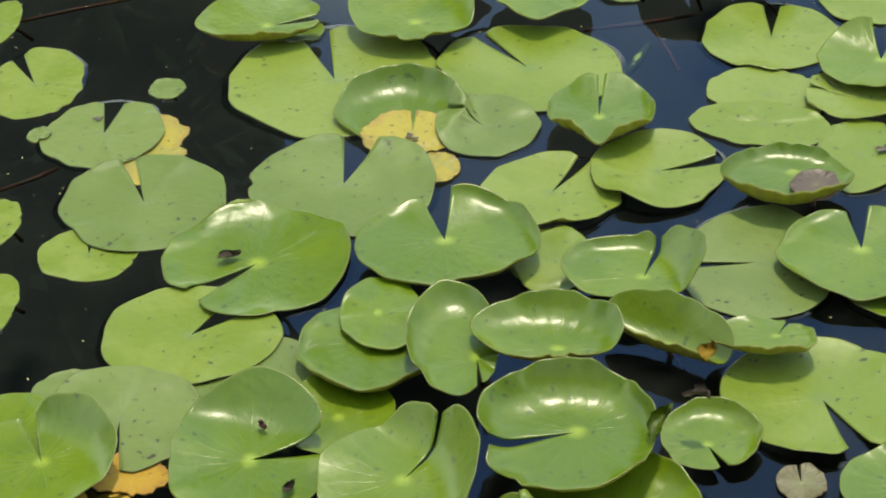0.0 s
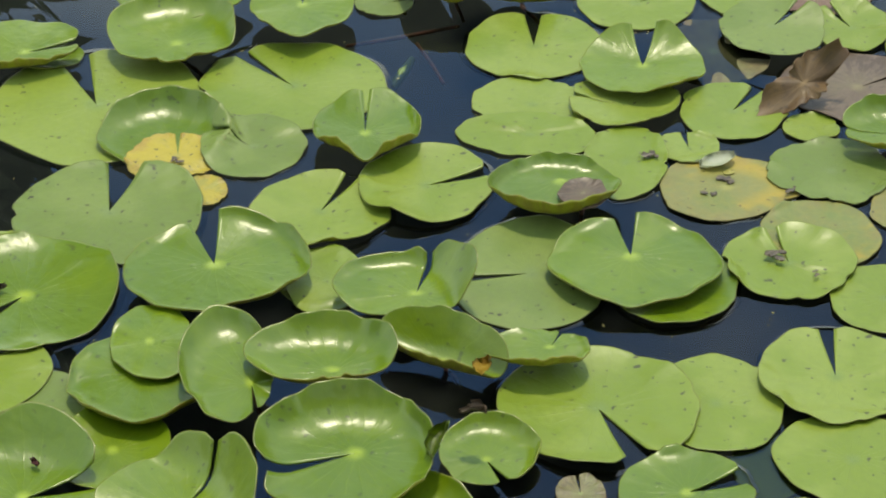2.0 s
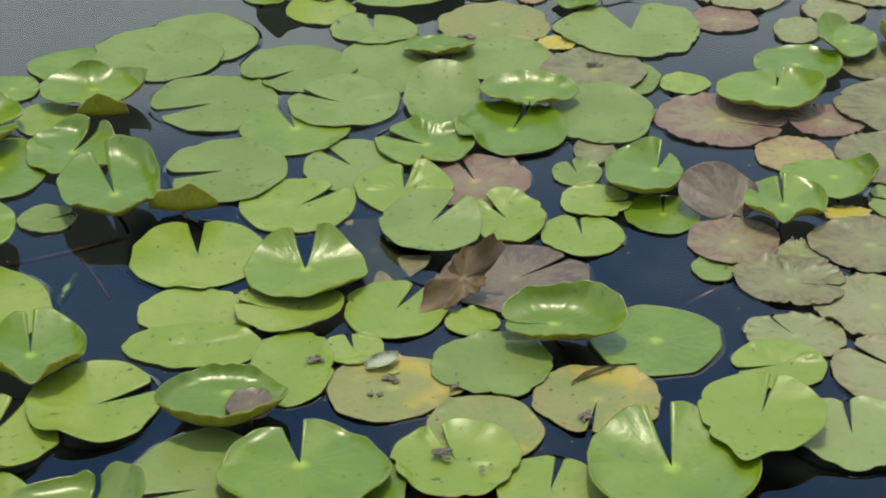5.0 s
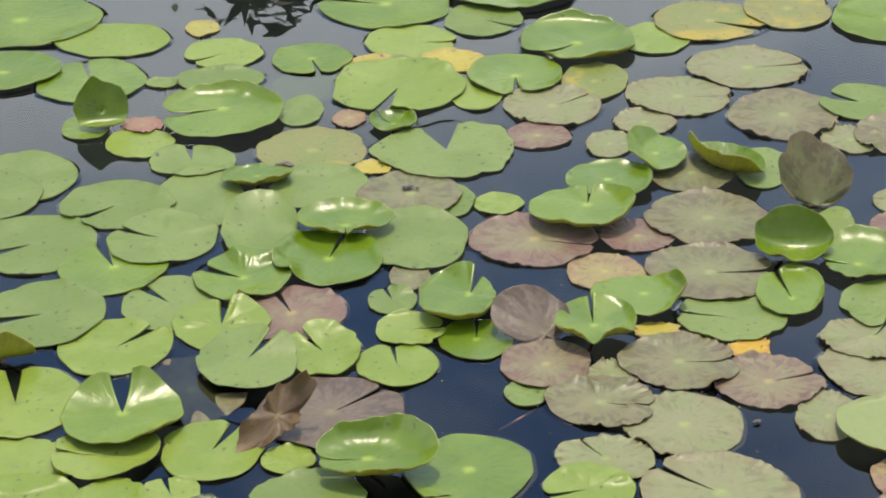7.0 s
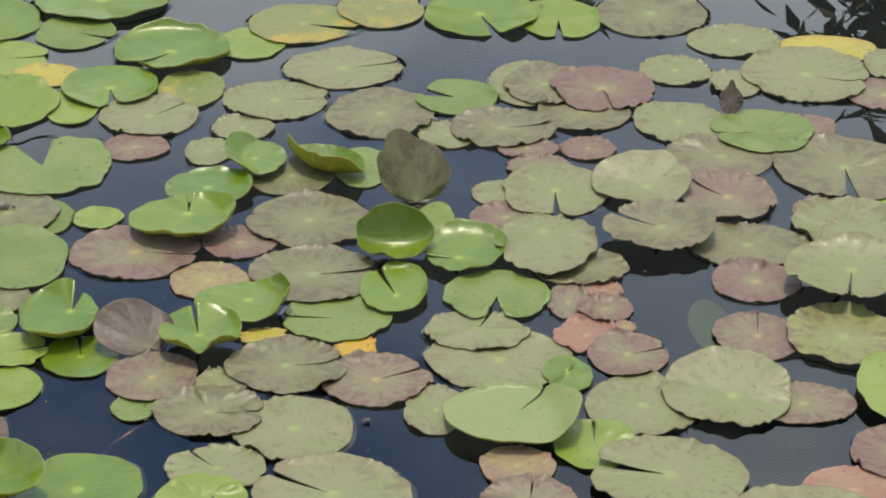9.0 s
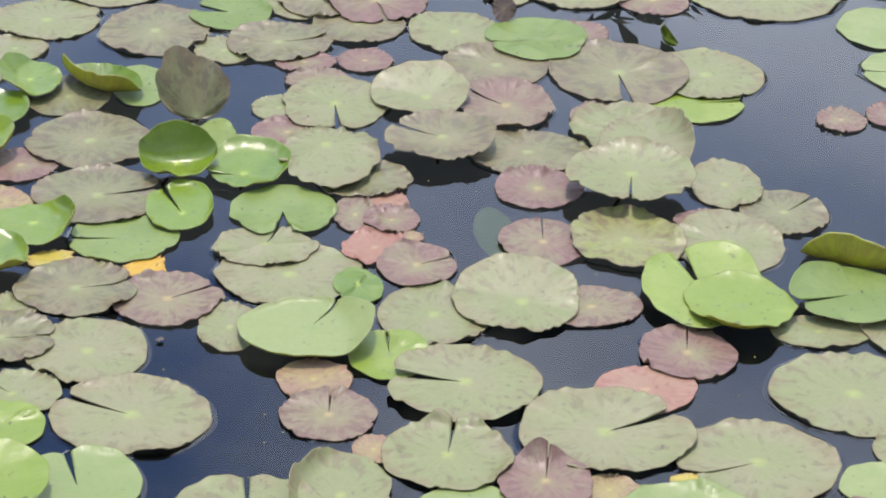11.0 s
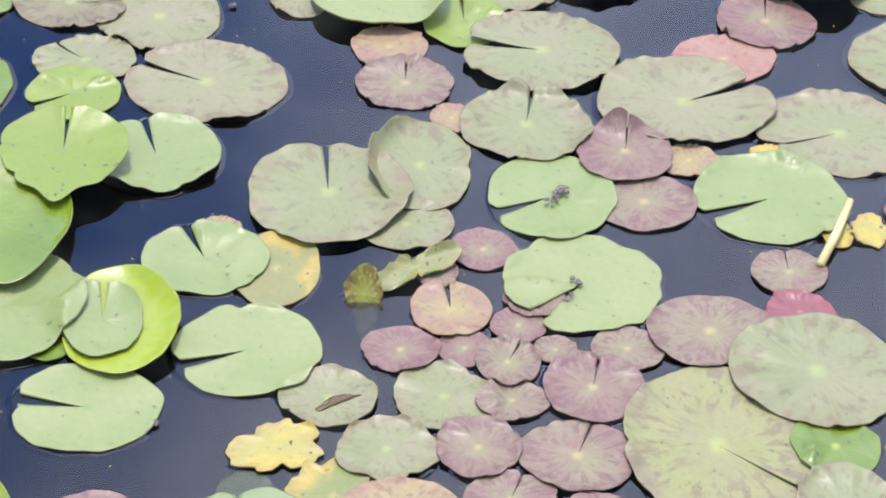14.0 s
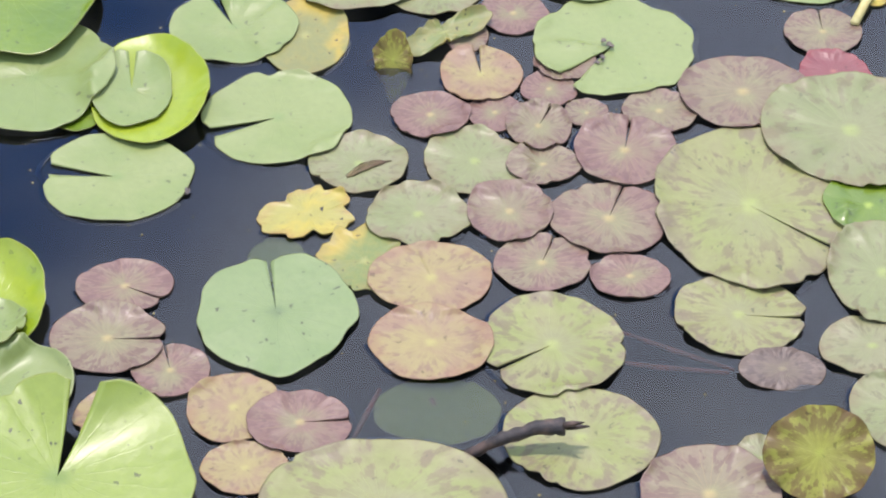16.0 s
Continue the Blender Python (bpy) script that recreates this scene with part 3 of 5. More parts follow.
    for a, v in enumerate(radial[1:]):
        for b, th in enumerate(angles):
            r = outline(th)
            d = (th - base) % (2 * math.pi)
            if gap:
                near = min(d - g, 2 * math.pi - g - d)
                r *= 1 - 0.10 * math.exp(-((near / 0.10) ** 2))
            if tip:
                dd = (th - base) % (2 * math.pi) - math.pi
                r *= 1 + tip * math.exp(-((dd / 0.22) ** 2))
            if teeth and v > 0.93:
                r *= 1 + 0.010 * (0.65 + 0.35 * math.sin(4 * th + ph[3])) * (abs(math.sin(teeth * 0.5 * th + 2 * math.sin(2 * th + ph[1]) + ph[7])) - 0.5) * (1 if v == 1 else 0.4)
            h = height(th, v, r)
            flat = r * v
            flat = max(flat * 0.45, flat - 0.55 * h * h / max(r, 0.01)) if h > 0 else flat
            if lips:
                flat, h = lipped(th, v, r, flat, h)
            rings[a, b] = bent(Vector((flat * math.cos(th), flat * math.sin(th), h)))
    if limp:
        rest = draped(x + rings[:, :, 0], y + rings[:, :, 1], not gap)
        z = float(rest[0].mean())
        rings[:, :, 2] = np.maximum(rings[:, :, 2], -0.0008) + rest - z + 0.0014 * np.array(radial[1:])[:, None] ** 6
    place = Matrix.Translation((x, y, z)) @ Matrix.Rotation(radians(tilt), 4, Vector((-math.sin(radians(tilt_to)), math.cos(radians(tilt_to)), 0)))
    if z > 0:
        turned = np.array(place.to_3x3())
        note_height(rings @ turned.T + np.array((x, y, z)))
    top = [[bm.verts.new(p) for p in row] for row in rings]
    # the lower side, set off square to the leaf
    out_way = np.gradient(np.concatenate((np.zeros((1, len(angles), 3)), rings)), axis=0)[1:]
    round_way = np.gradient(rings, axis=1) if gap else (np.roll(rings, -1, 1) - np.roll(rings, 1, 1)) / 2
    up_way = np.cross(out_way, round_way)
    up_way /= np.maximum(np.linalg.norm(up_way, axis=2, keepdims=True), 1e-9)
    up_way[0] = up_way[1]
    deep = np.array([0.002] * (len(rings) - 1) + [0.0011])[:, None, None]
    low = [[bm.verts.new(p) for p in row] for row in rings - up_way * deep]
    heart_t, heart_l = bm.verts.new((0, 0, 0)), bm.verts.new((0, 0, -0.0022))
    count = len(angles)
    pairs = range(count - 1) if gap else range(count)
    us = [((a - base) / (2 * math.pi)) % 1.0 for a in angles]

    def face(verts, coords, index):
        try:
            f = bm.faces.new(verts)
        except ValueError:
            return
        f.material_index = index
        for loop, c in zip(f.loops, coords):
            loop[uv].uv = c

    for i in pairs:
        j = (i + 1) % count
        ua, ub = us[i], us[j] if us[j] > us[i] else us[j] + 1.0
        face((heart_t, top[0][i], top[0][j]), ((ua, 0), (ua, radial[1]), (ub, radial[1])), 0)
        face((heart_l, low[0][j], low[0][i]), ((ua, 0), (ub, radial[1]), (ua, radial[1])), 1)
        for a in range(len(top) - 1):
            va, vb = radial[a + 1], radial[a + 2]
            face((top[a][i], top[a + 1][i], top[a + 1][j], top[a][j]), ((ua, va), (ua, vb), (ub, vb), (ub, va)), 0)
            face((low[a][i], low[a][j], low[a + 1][j], low[a + 1][i]), ((ua, va), (ub, va), (ub, vb), (ua, vb)), 1)
        face((top[-1][i], low[-1][i], low[-1][j], top[-1][j]), ((ua, 1),) * 4, 0)
    if gap:
        for i in (0, count - 1):
            col_t, col_l = [heart_t] + [row[i] for row in top], [heart_l] + [row[i] for row in low]
            for a in range(len(col_t) - 1):
                q = (col_t[a], col_l[a], col_l[a + 1], col_t[a + 1])
                face(q if i == 0 else q[::-1], ((us[i], 0.9),) * 4, 0)
    bm.normal_update()
    ob = mesh_object(name, bm, (LEAF[kind], UNDER_RED if kind in "MNPQRAWF" else UNDER))
    ob.matrix_world = place
    bm = bmesh.new()
    lean = Vector((rng.uniform(0.0, 0.04), rng.uniform(0.03, 0.07), 0))
    upright = place.to_3x3().inverted()
    tube(bm, [upright @ p for p in (Vector((0, 0, -0.004)), lean * 0.3 + Vector((0, 0, -0.01 - z)), lean * 0.7 + Vector((0, 0, -0.03 - z)), lean + Vector((0, 0, -0.05 - z)))], [0.0035, 0.003, 0.003, 0.003], 6)
    part("stalk", bm, STEM, ob, "thin reddish-brown stalk under water")
    if limp:
        # the film of water that climbs the rim where it floats free
        film = bmesh.new()
        ways = [2 * math.pi * i / 72 for i in range(72)]
        rows = [[film.verts.new((grow * outline(a) * math.cos(a), grow * outline(a) * math.sin(a), up - z)) for a in ways] for grow, up in ((0.995, 0.0012), (1.015, 0.0008), (1.035, 0.0005), (1.07, 0.0001))]
        beyond = [lying(np.array([x + 1.05 * outline(a) * math.cos(a)]), np.array([y + 1.05 * outline(a) * math.sin(a)]))[0] for a in ways]
        free = [max(beyond[i], beyond[(i + 1) % 72]) < 0.001 for i in range(72)]
        first, length = max(((i, next((k for k in range(72) if not free[(i + k) % 72]), 72)) for i in range(72)), key=lambda run: run[1])
        for a, b in zip(rows, rows[1:]):
            for i in range(first, first + length):
                film.faces.new((a[i % 72], b[i % 72], b[(i + 1) % 72], a[(i + 1) % 72]))
        for v in [v for v in film.verts if not v.link_faces]:
            film.verts.remove(v)
        if film.faces:
            part("water_film", film, WATER, ob, "thin raised film of clear water")
        else:
            film.free()
    return tagged(ob, PAD_WORDS[kind], "lily pad", "lily pads on the pond")


PAD_WORDS = {
    "G": "glossy green lily pad floating on dark water",
    "L": "pale yellow-green lily pad floating on dark water",
    "K": "smooth pale green lily pad floating on water",
    "H": "smooth bluish-green lily pad with nibbled rim",
    "E": "lily pad with a curled-up rim, coloured vivid as if lit through",
    "D": "dusty bluish-green old lily pad floating on water",
    "M": "green lily pad mottled maroon with toothed rim",
    "N": "pale green lily pad flecked brown with toothed rim",
    "Q": "bright yellowish-green lily pad with strong brown flecks",
    "P": "purple-brown lily pad with fine pale veins",
    "R": "ragged pinkish-red lily pad lying in the water",
    "C": "small crimson lily leaf folded on the water",
    "Y": "yellowing dying lily pad with brown blotches",
    "B": "beige-green lily pad with spreading yellow blotches",
    "A": "peach and yellow fading lily pad on water",
    "O": "small orange scrap of dying leaf on the water",
    "F": "dry tan-brown lily leaf standing among pads",
    "S": "olive lily leaf with strong brown radiating streaks",
    "W": "withered brown lily pad with dark radiating streaks",
}

pad(-0.519, 3.127, 0.0017, 0.027, 0.073, -9, 0, "L", gap=0)
pad(-0.457, 2.943, 0.0017, 0.071, 0.096, -9, 111, "L", lobed=.02)
pad(-0.353, 2.794, 0.0017, 0.083, 0.089, -8, 82, "D", gap=10)
pad(-0.291, 2.750, 0.0005, 0.053, 0.082, -8, 0, "Y", gap=0, lobed=.08)
pad(-0.441, 2.797, 0.0040, 0.016, 0.019, -8, 0, "D", gap=0)
pad(-0.269, 2.905, 0.0017, 0.026, 0.028, -9, 0, "D", gap=0)
pad(-0.292, 2.609, 0.0053, 0.110, 0.115, -8, 103, "D", gap=5)
pad(-0.360, 2.504, 0.0017, 0.063, 0.063, -8, 87, "L")
pad(-0.166, 2.581, 0.0017, 0.023, 0.025, -8, 0, "L", gap=0)
pad(-0.146, 2.449, 0.0089, 0.117, 0.120, -8, -141, "G", gap=9)
pad(-0.229, 2.316, 0.0017, 0.108, 0.102, -7, 42, "L", gap=14)
pad(-0.474, 2.407, 0.0017, 0.032, 0.066, -7, 0, "L", gap=0)
pad(-0.483, 2.588, 0.0017, 0.032, 0.056, -8, 0, "L", gap=0)
pad(-0.307, 2.155, 0.0053, 0.097, 0.098, -7, -92, "D", gap=4)
pad(-0.355, 2.225, 0.0005, 0.059, 0.037, -7, 0, "D", gap=0)
pad(-0.389, 2.074, 0.0180, 0.088, 0.087, -8, 105, "G", gap=6, fold=((42, .45, 50),))
pad(-0.436, 2.144, 0.0075, 0.066, 0.070, -7, 0, "G", gap=0)
pad(-0.288, 2.063, 0.0019, 0.037, 0.044, -8, 0, "O", gap=0, lobed=.12)
pad(-0.330, 2.006, -0.0002, 0.042, 0.040, -8, 0, "O", gap=0, lobed=.15)
pad(-0.158, 2.052, 0.0180, 0.091, 0.120, -8, 10, "G", gap=12, fold=((58, .5, 40),))
pad(-0.058, 2.137, 0.0017, 0.067, 0.076, -8, 0, "G", gap=0, cup=0.005)
pad(0.008, 1.983, 0.0310, 0.095, 0.092, -8, 51, "G", gap=3, fold=((19, .30, 58),), wave=0.001, tip=.05)
pad(0.111, 1.840, 0.0180, 0.050, 0.091, -8, 0, "G", gap=0)
pad(0.001, 1.873, 0.0017, 0.065, 0.073, -8, 0, "G", gap=0)
pad(0.205, 2.034, 0.0400, 0.103, 0.103, -7, -170, "G", gap=5, lips=((93, 66, 70, 0.42), (8, 70, 45, 0.66), (-82, 60, 55, 0.84), (173, 45, 30, 0.80),), shift=(-0.013, -0.006), wave=0.003)
pad(0.227, 1.913, 0.0180, 0.099, 0.089, -8, 0, "G", gap=0, cup=0.005)
pad(0.230, 1.841, 0.0017, 0.098, 0.089, -8, 0, "G", gap=0)
pad(0.349, 2.028, 0.0120, 0.057, 0.056, -11, -72, "G", gap=7, lips=((64, 60, 80, 0.62), (-11, 55, 35, 0.75),), shift=(0.006, 0.013))
pad(0.442, 1.965, 0.0017, 0.027, 0.033, -8, 86, "M")
pad(0.493, 2.100, 0.0090, 0.114, 0.111, -10, -76, "L", gap=9)
pad(0.628, 2.088, 0.0054, 0.081, 0.088, -10, 0, "L", gap=0)
pad(0.776, 2.103, 0.0110, 0.090, 0.096, -12, 80, "L", gap=6)
pad(0.750, 1.959, 0.0075, 0.087, 0.082, -10, 0, "L", gap=0)
pad(0.554, 1.935, 0.0110, 0.075, 0.069, -10, 9, "G", gap=11)
pad(0.658, 1.980, -0.0060, 0.040, 0.061, -10, 0, "D", gap=0)
pad(0.655, 1.854, 0.0017, 0.063, 0.059, -10, 0, "L", gap=0)
pad(0.673, 1.825, 0.0053, 0.065, 0.063, -10, 0, "G", gap=0)
pad(0.088, 2.443, 0.0280, 0.116, 0.098, -3, 92, "G", gap=13, lips=((-63, 60, 45, 0.82), (-128, 50, 35, 0.86), (12, 62, 28, 0.78), (57, 50, 30, 0.80), (147, 35, 25, 0.80),), shift=(0.004, -0.007), lobe=(0.010, 0.022))
pad(-0.032, 2.619, 0.0078, 0.122, 0.126, -8, 74, "D", gap=13)
pad(0.059, 2.758, 0.0060, 0.091, 0.085, -2, 0, "G", gap=0, lips=((68, 60, 80, 0.55), (168, 35, 40, 0.80),), shift=(-0.005, 0.034))
pad(0.066, 2.731, 0.0065, 0.069, 0.055, -2, 85, "Y", gap=4, shift=(-0.006, -0.001), lobed=0.05)
pad(0.095, 2.652, 0.0062, 0.027, 0.040, -3, 0, "Y", gap=0, shift=(0.000, -0.006), lobed=0.05)
pad(0.167, 2.733, 0.0125, 0.072, 0.078, -8, 140, "D", gap=2)
pad(-0.034, 2.902, 0.0017, 0.147, 0.156, -9, 100, "L", gap=9)
pad(0.240, 2.900, 0.0017, 0.131, 0.123, -14, 121, "L", gap=5)
pad(0.316, 2.714, 0.0260, 0.074, 0.084, -8, 80, "G", gap=3, lips=((-60, 85, 36, 0.66), (-136, 85, 36, 0.66), (-3, 60, 35, 0.75), (167, 45, 35, 0.80),), shift=(0.006, 0.014), lobe=(0.012, 0.016), tip=0.14)
pad(-0.124, 3.031, 0.0220, 0.093, 0.077, 2, 12, "G", gap=6, lips=((-93, 85, 75, 0.68),), shift=(-0.013, 0.023))
pad(0.088, 2.998, 0.0300, 0.096, 0.086, -2, 0, "G", gap=0, lips=((78, 58, 80, 0.55), (-92, 50, 70, 0.88),), shift=(-0.002, 0.036))
pad(0.109, 3.150, 0.0260, 0.100, 0.085, -3, 0, "G", gap=0, lips=((72, 58, 80, 0.50), (-103, 40, 60, 0.90),), shift=(0.002, 0.004))
pad(0.129, 3.315, 0.0076, 0.090, 0.096, -13, 0, "G", gap=0)
pad(-0.056, 3.296, 0.0017, 0.065, 0.076, -13, 0, "G", gap=0)
pad(-0.002, 3.369, 0.0180, 0.036, 0.092, -13, 0, "W", gap=0, curl=((0.03, 30, 60),))
pad(-0.098, 3.046, 0.0040, 0.055, 0.039, -13, 0, "G", gap=0)
pad(0.278, 3.077, 0.0320, 0.075, 0.090, -6, 81, "G", gap=9, lips=((-66, 40, 35, 0.85), (-131, 40, 35, 0.85),), lobe=(0.008, 0.014), tip=0.12)
pad(0.404, 3.114, 0.0017, 0.043, 0.042, -14, 5, "D", gap=5)
pad(0.505, 3.094, 0.0360, 0.080, 0.102, -10, 90, "G", gap=4, lips=((-80, 75, 45, 0.74), (-130, 75, 40, 0.74), (30, 60, 55, 0.62),), shift=(0.000, 0.037), lobe=(0.006, 0.012), tip=0.10)
pad(0.599, 3.053, 0.0140, 0.052, 0.040, -14, 0, "G", gap=0, fold=((-105, -.2, 100),))
pad(0.691, 3.167, 0.0089, 0.093, 0.102, -14, 175, "D")
pad(0.359, 3.291, 0.0017, 0.080, 0.097, -14, 0, "G", gap=0)
pad(0.473, 3.276, 0.0210, 0.072, 0.084, -14, 49, "G", gap=8)
pad(0.326, 3.413, 0.0180, 0.096, 0.095, -14, -20, "G", gap=5, cup=0.01, curl=((0.015, 81, 60),))
pad(0.230, 3.386, 0.0040, 0.093, 0.081, -14, 0, "G", gap=0)
pad(0.113, 3.414, 0.0250, 0.093, 0.107, -14, 0, "G", gap=0, curl=((0.02, 78, 60),))
pad(0.460, 3.430, 0.0017, 0.054, 0.059, -14, 0, "L", gap=0)
pad(0.543, 3.393, 0.0140, 0.041, 0.039, -14, 0, "G", gap=0, fold=((-102, -.1, 90),))
pad(0.543, 3.476, 0.0210, 0.089, 0.059, -16, 0, "G", gap=0, curl=((0.02, 82, 60),))
pad(0.422, 3.557, 0.0017, 0.044, 0.048, -16, 0, "G", gap=0)
pad(0.556, 3.601, 0.0017, 0.103, 0.068, -16, 0, "G", gap=0)
pad(0.727, 3.408, 0.0017, 0.103, 0.103, -16, -175, "D", gap=8)
pad(0.924, 3.330, 0.0089, 0.092, 0.088, -16, 136, "D", gap=4)
pad(0.828, 3.275, 0.0053, 0.088, 0.089, -16, 91, "G")
pad(1.008, 3.155, 0.0082, 0.079, 0.079, -16, 134, "G", gap=8)
pad(0.882, 3.135, 0.0017, 0.077, 0.082, -16, 112, "D")
pad(0.768, 3.033, 0.0053, 0.087, 0.082, -16, 24, "L", gap=6)
pad(0.936, 3.037, 0.0033, 0.076, 0.074, -16, 66, "L", gap=8, lobe=(0, 0.015))
pad(0.938, 2.905, 0.0180, 0.077, 0.083, -16, 34, "D", gap=9, lobe=(0.015, 0.02))
pad(1.049, 3.034, 0.0005, 0.084, 0.085, -16, 92, "P", teeth=46)
pad(1.054, 2.894, 0.0089, 0.057, 0.074, -16, 108, "L", gap=5)
pad(1.144, 2.820, 0.0053, 0.061, 0.061, -16, 77, "L", gap=4)
pad(0.844, 2.880, -0.0002, 0.081, 0.095, -16, 0, "M", gap=0)
pad(0.727, 2.831, 0.0180, 0.089, 0.082, -16, 75, "G", gap=15, lobe=(0.03, 0.03))
pad(0.594, 2.939, 0.0053, 0.098, 0.101, -16, 79, "L", gap=8)
pad(0.559, 2.785, 0.0017, 0.083, 0.072, -16, 0, "L", gap=0, lobed=.02)
pad(0.679, 2.752, 0.0089, 0.077, 0.070, -16, 160, "L", gap=4)
pad(0.825, 2.714, 0.0017, 0.074, 0.076, -16, 45, "L")
pad(1.013, 2.741, 0.0017, 0.106, 0.098, -16, 19, "W", gap=3)
pad(1.006, 2.572, 0.0280, 0.088, 0.062, -22, 159, "G", gap=2, lips=((53, 62, 85, 0.42), (-107, 80, 60, 0.72),), shift=(0.018, 0.005))
pad(1.142, 2.529, 0.0017, 0.089, 0.089, -16, 0, "G", gap=0)
pad(1.012, 2.415, 0.0053, 0.087, 0.080, -16, -119, "B", gap=3, lobed=.02)
pad(0.765, 2.529, 0.0017, 0.091, 0.078, -16, 0, "B", gap=0, lobed=.03)
pad(0.908, 2.534, 0.0068, 0.081, 0.080, -16, 0, "D", gap=0, lobed=.03)
pad(0.649, 2.610, 0.0053, 0.057, 0.090, -16, 0, "L", gap=0)
pad(0.741, 2.631, 0.0033, 0.042, 0.042, -16, 86, "L")
pad(0.918, 2.652, 0.0012, 0.039, 0.036, -16, 0, "L", gap=0)
pad(0.547, 2.547, 0.0280, 0.086, 0.073, -13, 0, "G", gap=0, lips=((-103, 85, 75, 0.70), (167, 60, 45, 0.75), (72, 55, 70, 0.50),), shift=(-0.013, -0.022))
pad(0.566, 2.500, 0.0360, 0.033, 0.032, -14, 0, "W", gap=0, lips=((46, 20, 60, 0.50),), lobed=0.03)
pad(0.538, 2.706, 0.0019, 0.099, 0.054, -16, 0, "L", gap=0, lobed=.02)
pad(0.379, 2.596, 0.0110, 0.088, 0.097, -16, 10, "L")
pad(0.235, 2.565, 0.0089, 0.091, 0.089, -16, 52, "L", gap=6)
pad(0.598, 2.374, 0.0200, 0.105, 0.094, -15, 82, "G", gap=11, lips=((-65, 45, 45, 0.88), (-145, 42, 40, 0.88), (135, 40, 30, 0.80), (25, 30, 40, 0.85),), shift=(0.000, -0.014), lobe=(0.006, 0.016))
pad(0.640, 2.323, 0.0017, 0.079, 0.081, -16, 0, "G", gap=0, cup=0.005)
pad(0.473, 2.382, 0.0053, 0.098, 0.124, -16, 177, "D", gap=5)
pad(0.320, 2.324, 0.0350, 0.091, 0.060, -9, 66, "G", gap=4, lips=((101, 50, 45, 0.72), (171, 30, 30, 0.85),), fold=((9, 0.35, 52),), shift=(-0.008, 0.018))
pad(0.222, 2.413, 0.0053, 0.048, 0.069, -16, 0, "L", gap=0)
pad(0.333, 2.207, 0.0180, 0.083, 0.047, -35, 0, "G", gap=0, fold=((52, 0.00, 55), (-128, 0.02, 84),), shift=(0.003, 0.015), wave=0.003)
pad(0.457, 2.191, 0.0340, 0.063, 0.041, -12, 55, "G", gap=4, lips=((-97, 85, 70, 0.66), (-2, 45, 30, 0.80),), shift=(-0.017, -0.003))
pad(0.199, 2.172, 0.0500, 0.090, 0.055, -6, 0, "G", gap=0, lips=((-96, 85, 80, 0.62), (69, 60, 75, 0.45),), shift=(-0.008, 0.031), wave=0.003)
pad(0.106, 2.179, 0.0400, 0.054, 0.097, -3, -91, "G", gap=4, lips=((97, 50, 60, 0.60), (177, 55, 45, 0.78), (-143, 40, 30, 0.85),), shift=(-0.026, 0.031))
pad(-0.003, 2.302, 0.0260, 0.050, 0.076, -1, 0, "G", gap=0, lips=((-91, 25, 60, 0.90), (149, 30, 40, 0.90),), shift=(0.005, -0.001))
pad(-0.013, 2.253, 0.0180, 0.088, 0.090, -1, 0, "G", gap=0, lips=((-61, 70, 50, 0.82), (-131, 65, 40, 0.82), (169, 45, 40, 0.85),), shift=(-0.003, -0.011))
pad(-0.147, 2.225, 0.0012, 0.073, 0.079, -7, 0, "D", gap=0)
pad(0.213, 2.431, 0.0017, 0.053, 0.062, -8, 0, "L", gap=0)
pad(1.040, 2.229, 0.0180, 0.109, 0.118, -16, 78, "G", gap=9, lobe=(0.025, 0.02), tip=.15)
pad(1.000, 2.135, 0.0026, 0.055, 0.029, -16, 0, "O", gap=0, lobed=.06)
pad(0.903, 2.105, 0.0017, 0.032, 0.047, -16, 0, "D", gap=0)
pad(0.848, 2.395, 0.0054, 0.078, 0.076, -16, 0, "B", gap=0)
pad(0.790, 2.334, 0.0090, 0.084, 0.076, -16, 94, "L", gap=6)
pad(0.887, 2.251, 0.0017, 0.069, 0.073, -16, 60, "L", gap=5)
pad(0.925, 2.716, 0.0330, 0.080, 0.028, 26, 0, "F", gap=0, wave=0.008, tilt=42, tilt_to=-100, fold=((-64, 0.10, 30), (20, 0.75, 35),), lobed=.13)
pad(0.763, 3.652, 0.0017, 0.097, 0.095, -21, 0, "D", gap=0)
pad(0.673, 3.604, 0.0053, 0.111, 0.099, -21, 0, "D", gap=0)
pad(0.887, 3.480, 0.0053, 0.097, 0.088, -21, -159, "D", gap=6)
pad(1.023, 3.455, 0.0017, 0.073, 0.118, -21, 0, "D", gap=0)
pad(1.049, 3.588, 0.0053, 0.077, 0.061, -21, 79, "D")
pad(0.984, 3.697, 0.0017, 0.061, 0.058, -21, 0, "L", gap=0)
pad(1.131, 3.471, 0.0140, 0.062, 0.042, -16, 0, "G", gap=0, lips=((-91, 78, 75, 0.60), (134, 40, 50, 0.70),))
pad(1.257, 3.550, 0.0023, 0.095, 0.090, -21, 0, "B", gap=0, lobed=.02)
pad(1.332, 3.448, 0.0017, 0.031, 0.027, -21, 0, "Y", gap=0, lobed=.06)
pad(1.223, 3.411, 0.0023, 0.088, 0.083, -21, 0, "D", gap=0)
pad(1.355, 3.322, 0.0059, 0.085, 0.085, -21, 0, "M", gap=0, lobed=.02)
pad(1.409, 3.280, 0.0041, 0.043, 0.061, -21, 0, "D", gap=0)
pad(1.469, 3.446, 0.0095, 0.126, 0.110, -21, 77, "D", gap=20, lobed=.03)
pad(1.419, 3.579, 0.0095, 0.044, 0.042, -21, 123, "G", gap=8, cup=0.005)
pad(1.482, 3.240, 0.0017, 0.042, 0.038, -21, 0, "L", gap=0)
